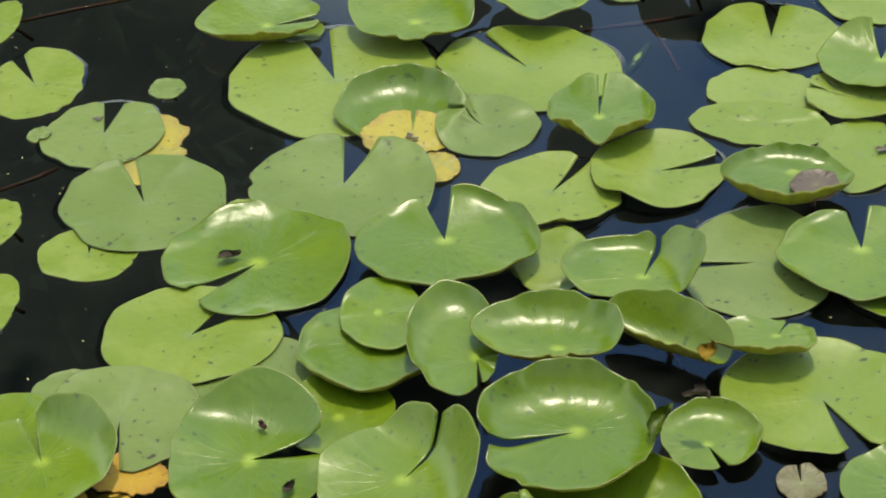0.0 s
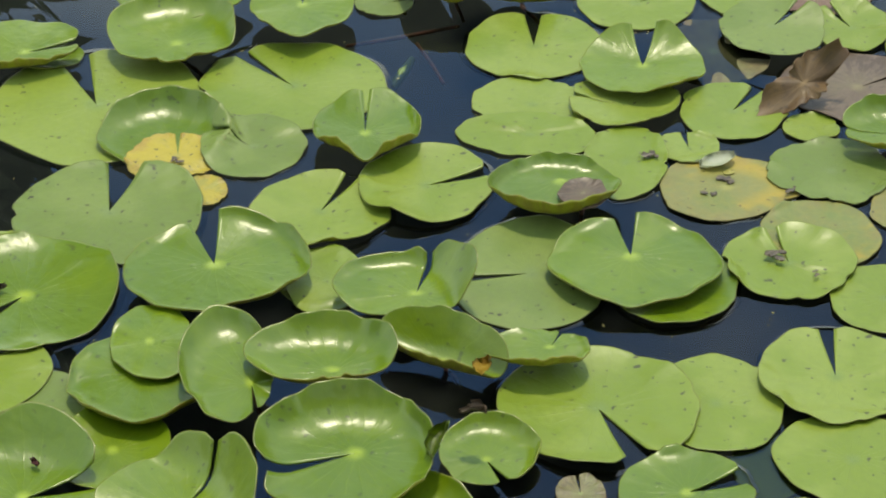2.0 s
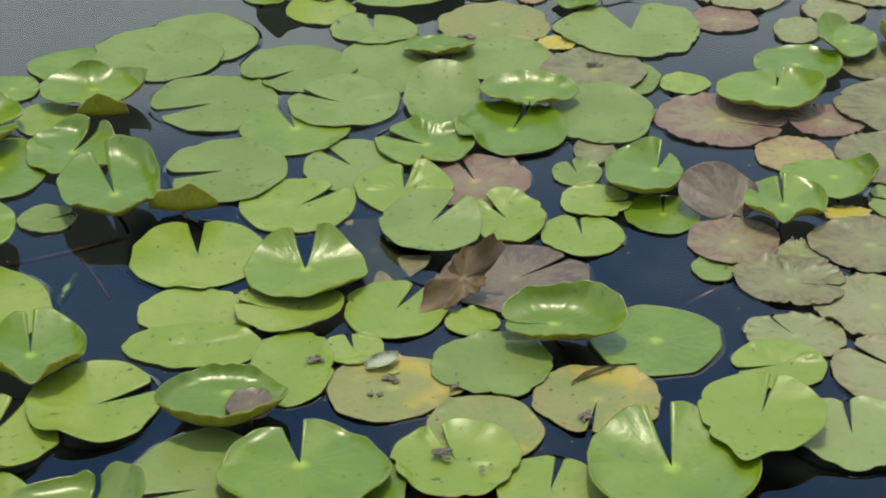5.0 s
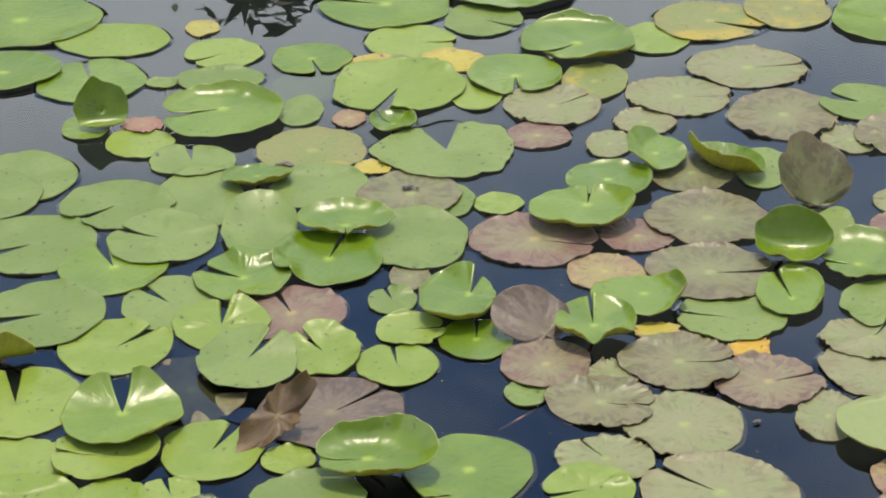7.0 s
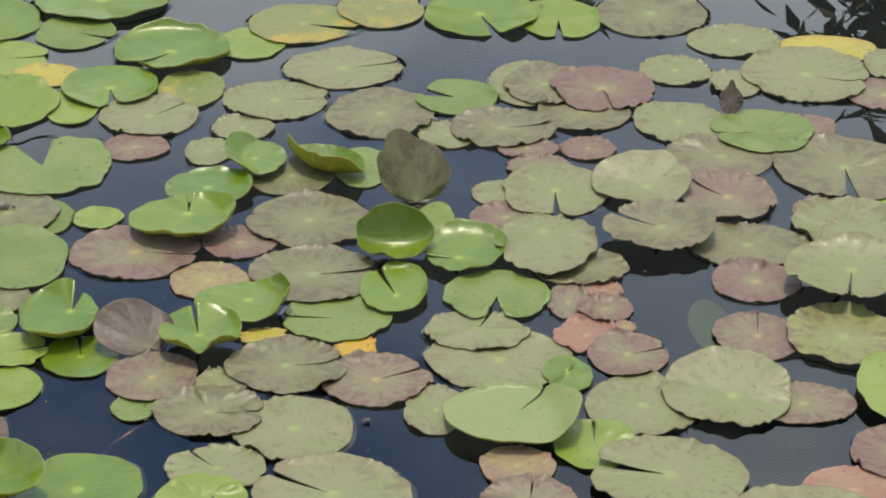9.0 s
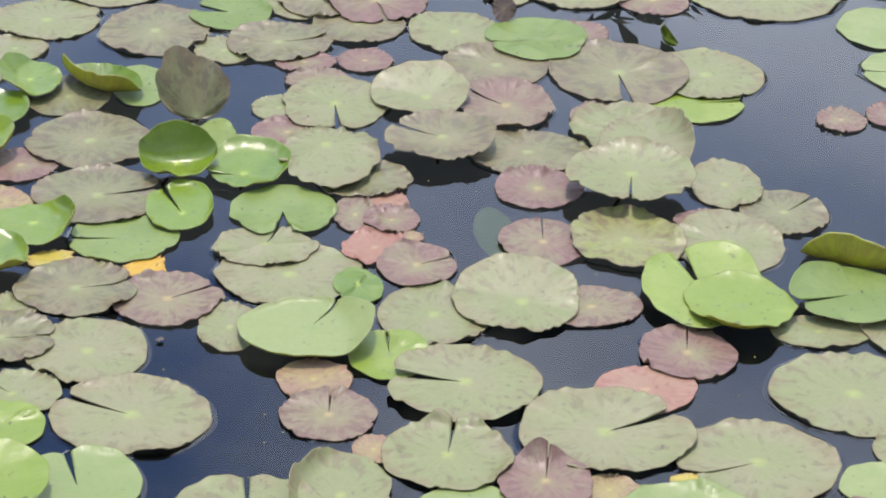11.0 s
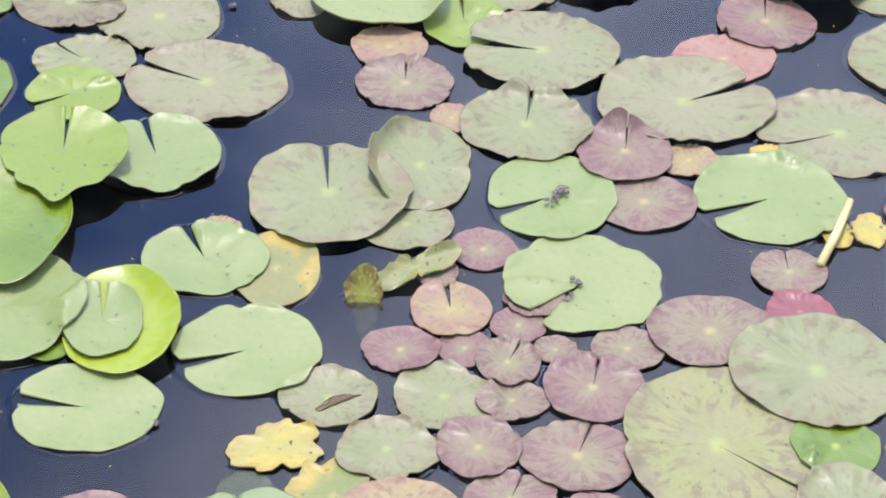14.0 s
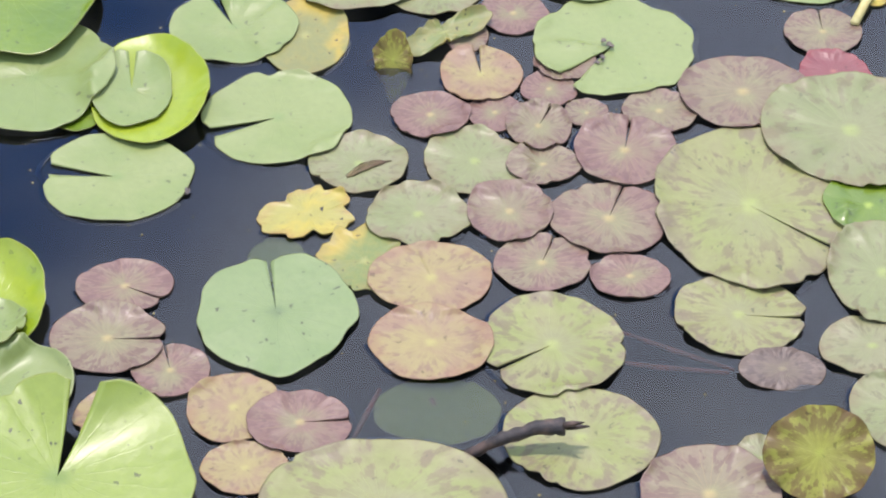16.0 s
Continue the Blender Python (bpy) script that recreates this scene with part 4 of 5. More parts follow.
pad(1.083, 3.304, 0.0065, 0.063, 0.109, -21, 0, "D", gap=0, cup=0.005, curl=((0.015, 75, 60),))
pad(1.206, 3.230, 0.0220, 0.080, 0.051, -18, -106, "G", gap=3, lips=((72, 34, 85, 0.55), (-63, 80, 32, 0.74), (-153, 80, 32, 0.74),), shift=(0.009, 0.026))
pad(1.152, 3.158, 0.0095, 0.089, 0.089, -21, 53, "G", gap=4)
pad(1.309, 3.169, 0.0071, 0.085, 0.103, -21, 0, "D", gap=0)
pad(1.258, 3.068, 0.0017, 0.033, 0.047, -20, 0, "M", gap=0)
pad(1.204, 3.002, 0.0053, 0.039, 0.043, -20, 87, "D", gap=5)
pad(1.199, 2.910, 0.0053, 0.053, 0.052, -20, -17, "L", gap=4)
pad(1.283, 2.848, 0.0017, 0.058, 0.058, -20, 68, "G", gap=4)
pad(1.312, 2.946, 0.0220, 0.061, 0.082, -21, 54, "G", gap=7, lips=((-111, 72, 60, 0.78), (139, 40, 40, 0.85),), shift=(-0.022, -0.000), lobe=(0.018, 0.004))
pad(1.380, 2.811, 0.0080, 0.060, 0.052, -38, 0, "W", gap=0, lips=((-3, 35, 50, 0.70),), shift=(-0.012, 0.040), tilt=34, tilt_to=-93, wave=0.004, lobed=0.02)
pad(1.444, 2.775, 0.0280, 0.063, 0.064, -25, 70, "G", gap=3, lips=((-73, 82, 36, 0.66), (-157, 82, 36, 0.66), (-5, 58, 40, 0.75),), shift=(0.009, 0.013), lobe=(0.010, 0.014), tip=0.14)
pad(1.349, 2.736, 0.0053, 0.069, 0.070, -20, 0, "P", gap=0)
pad(1.293, 2.680, 0.0017, 0.032, 0.036, -20, 0, "D", gap=0)
pad(1.378, 2.604, 0.0089, 0.080, 0.067, -30, -34, "M", gap=4, teeth=58)
pad(1.429, 2.675, 0.0017, 0.040, 0.039, -30, 0, "N", gap=0, teeth=60)
pad(1.465, 2.511, 0.0053, 0.085, 0.086, -30, 0, "N", gap=0, teeth=58)
pad(1.329, 2.481, 0.0017, 0.069, 0.057, -30, 104, "N", gap=4, teeth=60)
pad(1.433, 2.337, 0.0089, 0.109, 0.094, -35, 122, "N", gap=5, teeth=58)
pad(1.274, 2.418, 0.0053, 0.065, 0.058, -31, 173, "L", gap=5)
pad(1.532, 2.662, 0.0083, 0.091, 0.076, -30, -22, "M", gap=3, teeth=58)
pad(1.631, 2.566, 0.0053, 0.080, 0.074, -30, -4, "P", gap=4, teeth=46)
pad(1.661, 2.745, 0.0095, 0.084, 0.074, -30, 146, "D", gap=3)
pad(1.652, 2.663, 0.0029, 0.031, 0.031, -30, 0, "O", gap=0, teeth=34, lobed=.1)
pad(1.547, 2.759, 0.0023, 0.038, 0.028, -30, 0, "Y", gap=0, lobed=.1)
pad(1.564, 2.848, 0.0180, 0.080, 0.061, -26, 0, "G", gap=0, lips=((-21, 80, 55, 0.50),), shift=(-0.007, -0.002))
pad(1.695, 2.881, 0.0095, 0.103, 0.091, -30, -22, "M", gap=5, teeth=58)
pad(1.774, 2.757, 0.0100, 0.054, 0.075, -30, 78, "G", gap=3, lips=((-30, 46, 40, 0.74), (50, 34, 35, 0.80), (-180, 25, 30, 0.85),), shift=(0.010, 0.025))
pad(1.849, 2.893, 0.0135, 0.064, 0.062, -30, 0, "G", gap=0, cup=0.01, fold=((63, -.05, 70), (-25, 0.88, 60),))
pad(1.915, 2.803, 0.0150, 0.070, 0.072, -32, 143, "G", gap=4, lips=((43, 36, 70, 0.62), (-102, 40, 45, 0.88), (-32, 50, 32, 0.76),), shift=(0.025, 0.025))
pad(2.081, 2.811, 0.0180, 0.082, 0.097, -34, 0, "N", gap=0, lips=((91, 34, 45, 0.72), (-29, 30, 30, 0.80),), shift=(-0.020, -0.039), wave=0.004, teeth=58, lobed=0.03)
pad(1.910, 2.681, 0.0089, 0.086, 0.077, -30, -123, "D", gap=11)
pad(1.831, 2.611, 0.0053, 0.080, 0.060, -30, 35, "N", gap=4, wave=0.004, teeth=60, lobed=.02)
pad(1.820, 2.528, 0.0017, 0.110, 0.088, -30, 0, "N", gap=0, teeth=60)
pad(1.751, 2.370, 0.0180, 0.100, 0.079, -33, 23, "K", gap=2, lips=((-148, 52, 55, 0.87), (82, 40, 55, 0.86),), fold=((-13, 0.45, 34),), shift=(-0.007, -0.001))
pad(1.882, 2.437, 0.0053, 0.037, 0.050, -30, 0, "G", gap=0)
pad(1.668, 2.455, 0.0017, 0.047, 0.065, -30, 0, "N", gap=0, teeth=60)
pad(1.933, 2.317, 0.0017, 0.083, 0.084, -30, 0, "N", gap=0, teeth=60)
pad(1.814, 2.264, 0.0053, 0.059, 0.066, -30, 58, "L", gap=2)
pad(2.054, 2.261, 0.0090, 0.096, 0.091, -39, 0, "N", gap=0, fold=((33, 0.05, 13),), shift=(0.002, 0.017), wave=0.003, teeth=60)
pad(2.140, 2.204, 0.0017, 0.076, 0.055, -30, 0, "P", gap=0, teeth=46)
pad(1.857, 2.144, 0.0095, 0.108, 0.094, -35, 136, "N", gap=8, curl=((0.01, 111, 30),), teeth=58)
pad(1.693, 2.276, 0.0017, 0.052, 0.052, -35, 0, "A", gap=0, teeth=34)
pad(1.658, 2.190, 0.0053, 0.066, 0.063, -35, 52, "P", gap=3, teeth=46)
pad(1.987, 2.433, 0.0095, 0.062, 0.062, -30, -10, "P", gap=3)
pad(1.967, 2.514, 0.0065, 0.049, 0.052, -30, 0, "R", gap=0, teeth=34, lobed=.05)
pad(2.034, 2.562, 0.0095, 0.045, 0.040, -30, 0, "P", gap=0, teeth=46)
pad(2.001, 2.613, 0.0053, 0.034, 0.057, -30, 0, "P", gap=0, teeth=46)
pad(2.072, 2.620, 0.0017, 0.032, 0.027, -30, 0, "R", gap=0, teeth=34, lobed=.06)
pad(2.037, 2.512, 0.0017, 0.018, 0.019, -30, 0, "A", gap=0, teeth=34)
pad(2.183, 2.932, 0.0089, 0.089, 0.100, -30, -121, "N", gap=6, lobed=.02)
pad(2.322, 2.858, 0.0120, 0.085, 0.076, -37, 0, "N", gap=0, fold=((28, 0.00, 19),), shift=(0.004, 0.022))
pad(2.422, 2.767, 0.0089, 0.081, 0.093, -30, 107, "P", gap=5, cup=0.005, teeth=46)
pad(2.251, 2.721, 0.0205, 0.093, 0.084, -30, 121, "M", gap=5, cup=0.005, curl=((0.01, -28, 40),), teeth=58)
pad(2.077, 2.695, 0.0065, 0.078, 0.064, -30, 0, "M", gap=0, teeth=58)
pad(2.105, 2.983, 0.0017, 0.049, 0.045, -30, 0, "N", gap=0, teeth=60)
pad(2.064, 2.898, 0.0053, 0.061, 0.050, -30, 0, "P", gap=0, teeth=46)
pad(1.968, 2.961, 0.0017, 0.030, 0.054, -30, 0, "D", gap=0)
pad(1.966, 3.024, 0.0040, 0.060, 0.054, -31, -106, "M", gap=0, lips=((-36, 66, 26, 0.84), (140, 40, 30, 0.86),), shift=(0.026, 0.044), tilt=62, tilt_to=-123, wave=0.004, tip=0.20, lobed=0.03)
pad(2.144, 3.218, 0.0017, 0.053, 0.053, -30, 0, "N", gap=0, teeth=60)
pad(1.893, 3.208, 0.0120, 0.080, 0.046, -65, 0, "G", gap=0, fold=((23, 0.20, 22), (-157, 0.26, 82),))
pad(1.791, 3.276, 0.0175, 0.053, 0.067, -30, 0, "G", gap=0, fold=((150, .25, 38),), wave=0.003)
pad(1.830, 3.213, 0.0017, 0.072, 0.072, -30, 0, "M", gap=0)
pad(1.951, 3.183, 0.0017, 0.050, 0.077, -30, 0, "D", gap=0)
pad(1.676, 3.225, 0.0140, 0.074, 0.063, -25, 0, "G", gap=0, lips=((40, 26, 70, 0.70), (-25, 44, 34, 0.76),), shift=(0.006, 0.004))
pad(1.747, 3.369, 0.0017, 0.042, 0.052, -30, 0, "N", gap=0)
pad(1.600, 3.140, 0.0240, 0.088, 0.071, -25, 60, "G", gap=5, lips=((-135, 72, 44, 0.84), (-70, 72, 36, 0.82),), fold=((0, 0.50, 44),), shift=(-0.012, -0.008), lobe=(0.008, 0.014), tip=0.14)
pad(1.777, 3.051, 0.0053, 0.102, 0.096, -30, 0, "M", gap=0, teeth=58)
pad(1.648, 3.047, 0.0017, 0.061, 0.055, -30, 0, "P", gap=0, teeth=46)
pad(1.485, 3.096, 0.0053, 0.106, 0.090, -30, -35, "P", gap=3, teeth=46)
pad(1.549, 2.960, 0.0017, 0.061, 0.060, -30, 0, "A", gap=0, teeth=34)
pad(1.850, 3.741, 0.0225, 0.108, 0.108, -27, -161, "G", gap=5, cup=0.005)
pad(1.620, 4.378, 0.0017, 0.124, 0.116, -27, 178, "G", gap=5)
pad(1.596, 4.100, 0.0053, 0.132, 0.121, -27, 145, "G", gap=4)
pad(1.847, 4.056, 0.0125, 0.133, 0.119, -27, -3, "G", gap=5, cup=0.004)
pad(1.743, 3.945, 0.0089, 0.075, 0.084, -27, -53, "D", gap=5)
pad(1.581, 3.916, 0.0017, 0.087, 0.080, -27, -26, "L", gap=3)
pad(1.377, 3.908, 0.0065, 0.076, 0.071, -27, -97, "G", gap=5)
pad(1.480, 3.718, 0.0095, 0.123, 0.117, -27, -128, "L", gap=8)
pad(1.487, 3.831, 0.0035, 0.071, 0.050, -27, 0, "B", gap=0)
pad(1.621, 3.796, 0.0053, 0.062, 0.051, -27, 0, "Y", gap=0)
pad(1.698, 3.679, 0.0089, 0.089, 0.087, -27, -110, "G", gap=6)
pad(1.613, 3.655, 0.0023, 0.049, 0.077, -27, 0, "L", gap=0)
pad(1.831, 3.616, 0.0017, 0.062, 0.083, -27, 0, "B", gap=0, teeth=20)
pad(1.714, 3.543, 0.0053, 0.089, 0.084, -27, 8, "N", gap=3, teeth=60)
pad(2.019, 3.746, 0.0017, 0.066, 0.075, -27, 0, "L", gap=0)
pad(2.149, 3.771, 0.0053, 0.110, 0.098, -27, -47, "B", gap=6, lobed=.04)
pad(2.314, 3.762, 0.0065, 0.086, 0.100, -27, 0, "B", gap=0)
pad(2.379, 4.024, 0.0017, 0.063, 0.054, -27, 0, "Y", gap=0, lobed=.05)
pad(2.454, 3.616, 0.0175, 0.111, 0.110, -27, -104, "G", gap=5)
pad(2.593, 3.547, 0.0053, 0.083, 0.098, -27, -122, "L", gap=5)
pad(2.771, 3.484, 0.0017, 0.112, 0.114, -27, 0, "M", gap=0, teeth=58)
pad(2.114, 3.549, 0.0059, 0.111, 0.091, -27, -16, "N", gap=3, teeth=60)
pad(1.940, 3.489, 0.0053, 0.097, 0.082, -27, -26, "N", gap=2, teeth=60)
pad(1.841, 3.424, 0.0017, 0.056, 0.052, -27, 0, "N", gap=0, teeth=60)
pad(2.080, 3.346, 0.0053, 0.099, 0.101, -27, 0, "M", gap=0, teeth=58)
pad(2.232, 3.335, 0.0065, 0.076, 0.075, -27, 129, "D", gap=13)
pad(1.643, 3.449, 0.0017, 0.061, 0.052, -27, 0, "P", gap=0)
pad(2.379, 3.330, 0.0017, 0.068, 0.099, -27, 0, "N", gap=0, teeth=60)
pad(2.399, 3.297, 0.0065, 0.074, 0.091, -27, 0, "M", gap=0, teeth=58)
pad(2.479, 3.226, 0.0095, 0.095, 0.101, -27, -114, "P", gap=4, teeth=46)
pad(2.402, 3.172, 0.0047, 0.086, 0.081, -27, 0, "M", gap=0, teeth=58)
pad(2.655, 3.241, 0.0017, 0.066, 0.067, -27, 0, "N", gap=0, teeth=60)
pad(2.236, 3.184, 0.0071, 0.094, 0.081, -27, -20, "M", gap=4, teeth=58)
pad(2.238, 3.102, 0.0017, 0.054, 0.036, -27, 0, "P", gap=0, teeth=46)
pad(2.327, 3.046, 0.0035, 0.051, 0.045, -27, 0, "P", gap=0, teeth=46)
pad(2.215, 3.032, 0.0035, 0.056, 0.042, -27, 0, "P", gap=0, teeth=46)
pad(2.532, 3.056, 0.0017, 0.082, 0.086, -27, 0, "N", gap=0, teeth=60)
pad(0.907, 4.311, 0.0053, 0.164, 0.131, -23, 0, "G", gap=0)
pad(0.823, 4.081, 0.0053, 0.107, 0.088, -21, 0, "G", gap=0, cup=0.005)
pad(0.969, 3.986, 0.0017, 0.101, 0.096, -21, 84, "G", gap=4)
pad(1.054, 4.152, 0.0017, 0.111, 0.080, -23, 0, "L", gap=0)
pad(0.945, 3.807, 0.0125, 0.048, 0.048, -21, 0, "G", gap=0, fold=((79, -.6, 75),))
pad(0.911, 3.797, 0.0017, 0.043, 0.050, -21, 0, "G", gap=0)
pad(1.007, 3.764, 0.0023, 0.037, 0.034, -21, 0, "R", gap=0, teeth=34, lobed=.05)
pad(1.088, 3.923, 0.0035, 0.032, 0.022, -21, 0, "D", gap=0)
pad(1.154, 3.746, 0.0160, 0.110, 0.099, -15, 175, "G", gap=5, lips=((55, 52, 75, 0.60), (135, 35, 40, 0.70),), shift=(-0.008, -0.012))
pad(1.233, 4.008, 0.0017, 0.076, 0.069, -23, -166, "L", gap=4)
pad(1.192, 3.895, 0.0023, 0.082, 0.059, -23, 0, "D", gap=0)
pad(1.335, 3.817, -0.0045, 0.066, 0.070, -23, 0, "D", gap=0)
pad(1.289, 3.709, 0.0017, 0.041, 0.064, -23, 0, "D", gap=0)
pad(1.229, 4.139, 0.0017, 0.033, 0.038, -23, 0, "Y", gap=0, lobed=.06)
pad(1.359, 3.645, 0.0017, 0.030, 0.035, -23, 0, "A", gap=0, teeth=34)
pad(1.390, 4.457, 0.0017, 0.030, 0.056, -27, 0, "O", gap=0)
pad(2.852, 3.096, 0.0053, 0.122, 0.119, -31, -50, "N", gap=3, teeth=60)
pad(2.926, 2.961, 0.0017, 0.068, 0.067, -31, 0, "P", gap=0, teeth=46)
pad(3.033, 3.032, 0.0083, 0.080, 0.075, -31, 0, "N", gap=0, teeth=60)
pad(3.020, 2.993, 0.0053, 0.051, 0.037, -31, 0, "R", gap=0, teeth=34)
pad(3.127, 2.875, 0.0095, 0.148, 0.151, -31, 48, "N", gap=2, teeth=60)
pad(2.718, 3.138, 0.0017, 0.048, 0.058, -31, 0, "N", gap=0, teeth=60)
pad(2.829, 3.290, 0.0047, 0.089, 0.076, -31, 0, "N", gap=0, teeth=60)
pad(2.965, 3.176, 0.0017, 0.098, 0.062, -31, 0, "Y", gap=0)
pad(2.619, 2.927, 0.0155, 0.094, 0.086, -31, 159, "D", gap=4)
pad(2.720, 2.926, 0.0017, 0.055, 0.047, -31, 0, "P", gap=0, teeth=46)
pad(2.636, 3.044, 0.0245, 0.022, 0.024, -31, -127, "W", gap=0, tilt=60, tilt_to=-127, tip=.6)
pad(2.508, 2.902, 0.0053, 0.096, 0.085, -31, 0, "M", gap=0, teeth=58)
pad(2.664, 2.755, 0.0089, 0.124, 0.123, -31, -122, "M", gap=8, teeth=58)
pad(2.793, 2.670, 0.0053, 0.104, 0.097, -31, 0, "N", gap=0, teeth=60)
pad(2.713, 2.606, 0.0017, 0.085, 0.073, -31, -29, "L", gap=3)
pad(2.544, 2.659, 0.0017, 0.054, 0.047, -31, 0, "P", gap=0, teeth=46)
pad(2.534, 2.589, 0.0095, 0.091, 0.084, -31, 0, "N", gap=0, cup=0.006, teeth=60)
pad(2.530, 2.525, 0.0155, 0.080, 0.091, -31, 0, "N", gap=0, curl=((0.04, -7, 50),), teeth=60)
pad(2.414, 2.434, 0.0335, 0.105, 0.089, -32, -132, "N", gap=3, cup=0.005, curl=((0.015, 35, 60),), teeth=60)
pad(2.359, 2.628, 0.0017, 0.100, 0.075, -31, 0, "M", gap=0, teeth=58)
pad(2.292, 2.519, 0.0053, 0.070, 0.066, -32, 0, "P", gap=0, teeth=46)
pad(2.553, 2.361, 0.0053, 0.060, 0.081, -32, 0, "N", gap=0, teeth=60)
pad(2.576, 2.246, 0.0017, 0.071, 0.071, -32, 7, "M", gap=3, teeth=58)
pad(2.189, 2.379, 0.0095, 0.070, 0.069, -32, 53, "P", gap=2, teeth=30)
pad(2.299, 2.310, 0.0107, 0.088, 0.093, -32, 0, "Q", gap=0, cup=0.005, teeth=40, lobed=.03)
pad(2.431, 2.221, 0.0053, 0.086, 0.095, -32, 0, "N", gap=0, teeth=60)
pad(2.456, 2.297, 0.0017, 0.051, 0.033, -32, 0, "P", gap=0, teeth=46)
pad(2.293, 2.131, 0.0160, 0.093, 0.117, -47, 67, "L", gap=6, lips=((121, 16, 40, 0.75), (15, 18, 40, 0.65),), shift=(0.012, 0.011), wave=0.003)
pad(2.304, 2.059, 0.0200, 0.084, 0.078, -48, 0, "L", gap=0, lips=((52, 14, 60, 0.75),), fold=((-140, 0.56, 74), (-40, 1.02, 50),), shift=(0.006, 0.009), wave=0.004, lobed=0.02)
pad(2.468, 1.992, 0.0185, 0.095, 0.076, -35, 162, "D", gap=3, curl=((0.02, 103, 40),))
pad(2.541, 2.070, 0.0100, 0.079, 0.069, -51, 0, "L", gap=0, fold=((-146, 0.00, 98),), shift=(0.004, -0.002))
pad(2.374, 1.964, 0.0017, 0.071, 0.044, -35, 0, "N", gap=0, lobed=.03)
pad(2.485, 1.914, 0.0053, 0.061, 0.097, -35, 0, "N", gap=0, teeth=58)
pad(2.159, 2.460, -0.0035, 0.032, 0.080, -30, 0, "K", gap=0)
pad(2.171, 2.028, 0.0053, 0.070, 0.072, -35, 48, "P", gap=2, teeth=46)
pad(2.063, 1.994, 0.0017, 0.073, 0.058, -35, 0, "R", gap=0, teeth=34, lobed=.02)
pad(1.944, 1.943, 0.0072, 0.118, 0.103, -35, -12, "N", gap=6, cup=0.004, teeth=60)
pad(2.300, 1.821, 0.0017, 0.117, 0.102, -35, 0, "N", gap=0, teeth=60)
pad(2.071, 1.775, 0.0053, 0.112, 0.094, -35, 165, "N", gap=3, teeth=60)
pad(1.898, 1.720, 0.0072, 0.102, 0.092, -35, 168, "K", gap=6, teeth=24)
pad(2.174, 1.637, 0.0053, 0.062, 0.055, -35, 0, "K", gap=0)
pad(2.266, 1.682, 0.0017, 0.051, 0.045, -35, 0, "N", gap=0, teeth=60)
pad(2.070, 1.571, 0.0072, 0.083, 0.081, -35, 67, "P", gap=2)
pad(2.006, 1.471, 0.0017, 0.066, 0.072, -36, 0, "N", gap=0, teeth=16)
pad(1.925, 1.624, 0.0017, 0.020, 0.029, -35, 0, "Y", gap=0)
pad(1.962, 1.603, 0.0034, 0.023, 0.034, -35, 0, "Y", gap=0, lobed=.08)
pad(1.822, 1.602, 0.0017, 0.048, 0.044, -36, 56, "P", gap=2)
pad(1.778, 1.536, 0.0053, 0.041, 0.039, -36, 0, "C", gap=0, lobed=.05)
pad(1.731, 2.017, 0.0114, 0.090, 0.081, -35, 46, "N", gap=3, teeth=60)
pad(1.666, 2.094, 0.0017, 0.030, 0.032, -35, 0, "A", gap=0, teeth=34)
pad(1.805, 1.900, 0.0093, 0.064, 0.063, -35, 47, "P", gap=3, curl=((0.03, 59, 25),))
pad(1.869, 1.845, 0.0017, 0.039, 0.035, -35, 0, "A", gap=0, teeth=34)
pad(1.970, 1.800, 0.0017, 0.027, 0.015, -35, 0, "Y", gap=0)
pad(1.758, 1.806, 0.0072, 0.068, 0.059, -35, 0, "P", gap=0)
pad(1.665, 1.880, 0.0080, 0.082, 0.090, -35, 170, "K", gap=6)
pad(1.566, 2.029, 0.0059, 0.069, 0.094, -35, 0, "N", gap=0, fold=((137, .45, 60),), lobed=.02)
pad(1.435, 2.048, 0.0072, 0.103, 0.108, -35, 58, "N", gap=4, cup=0.003, curl=((0.012, -49, 22),), teeth=20)
pad(1.483, 1.945, 0.0017, 0.061, 0.051, -35, 0, "N", gap=0)
pad(1.534, 1.851, 0.0017, 0.043, 0.041, -35, 0, "P", gap=0)
pad(1.590, 1.726, 0.0064, 0.101, 0.093, -36, -167, "K", gap=8, lobed=.04)
pad(1.457, 1.845, 0.0051, 0.028, 0.029, -36, 0, "P", gap=0)
pad(1.429, 1.778, 0.0059, 0.050, 0.052, -36, 60, "A", gap=5)
pad(1.236, 2.026, 0.0053, 0.078, 0.071, -36, 79, "K", gap=5)
pad(1.301, 1.965, 0.0017, 0.055, 0.074, -36, 0, "B", gap=0)
pad(1.286, 2.071, 0.0017, 0.027, 0.022, -35, 0, "A", gap=0, teeth=34)
pad(1.189, 2.290, 0.0276, 0.084, 0.086, -34, 55, "L", gap=3, lobe=(0.008, 0.008), tip=.28)
pad(1.293, 2.235, 0.0093, 0.085, 0.083, -34, 71, "K", gap=4)
pad(1.049, 2.189, 0.0022, 0.049, 0.017, -34, 0, "Y", gap=0)
pad(0.986, 2.071, 0.0156, 0.097, 0.102, -34, 0, "K", gap=0)
pad(1.082, 1.980, 0.0080, 0.072, 0.097, -27, 0, "E", gap=0, lips=((-22, 38, 85, 0.50),), shift=(0.007, -0.001))
pad(1.066, 1.980, 0.0143, 0.048, 0.069, -34, 58, "K", gap=4)
pad(1.005, 2.005, 0.0017, 0.030, 0.036, -34, 0, "G", gap=0)
pad(1.188, 1.855, 0.0053, 0.090, 0.081, -34, 165, "K", gap=6)
pad(0.984, 1.881, 0.0017, 0.088, 0.074, -34, 136, "K")
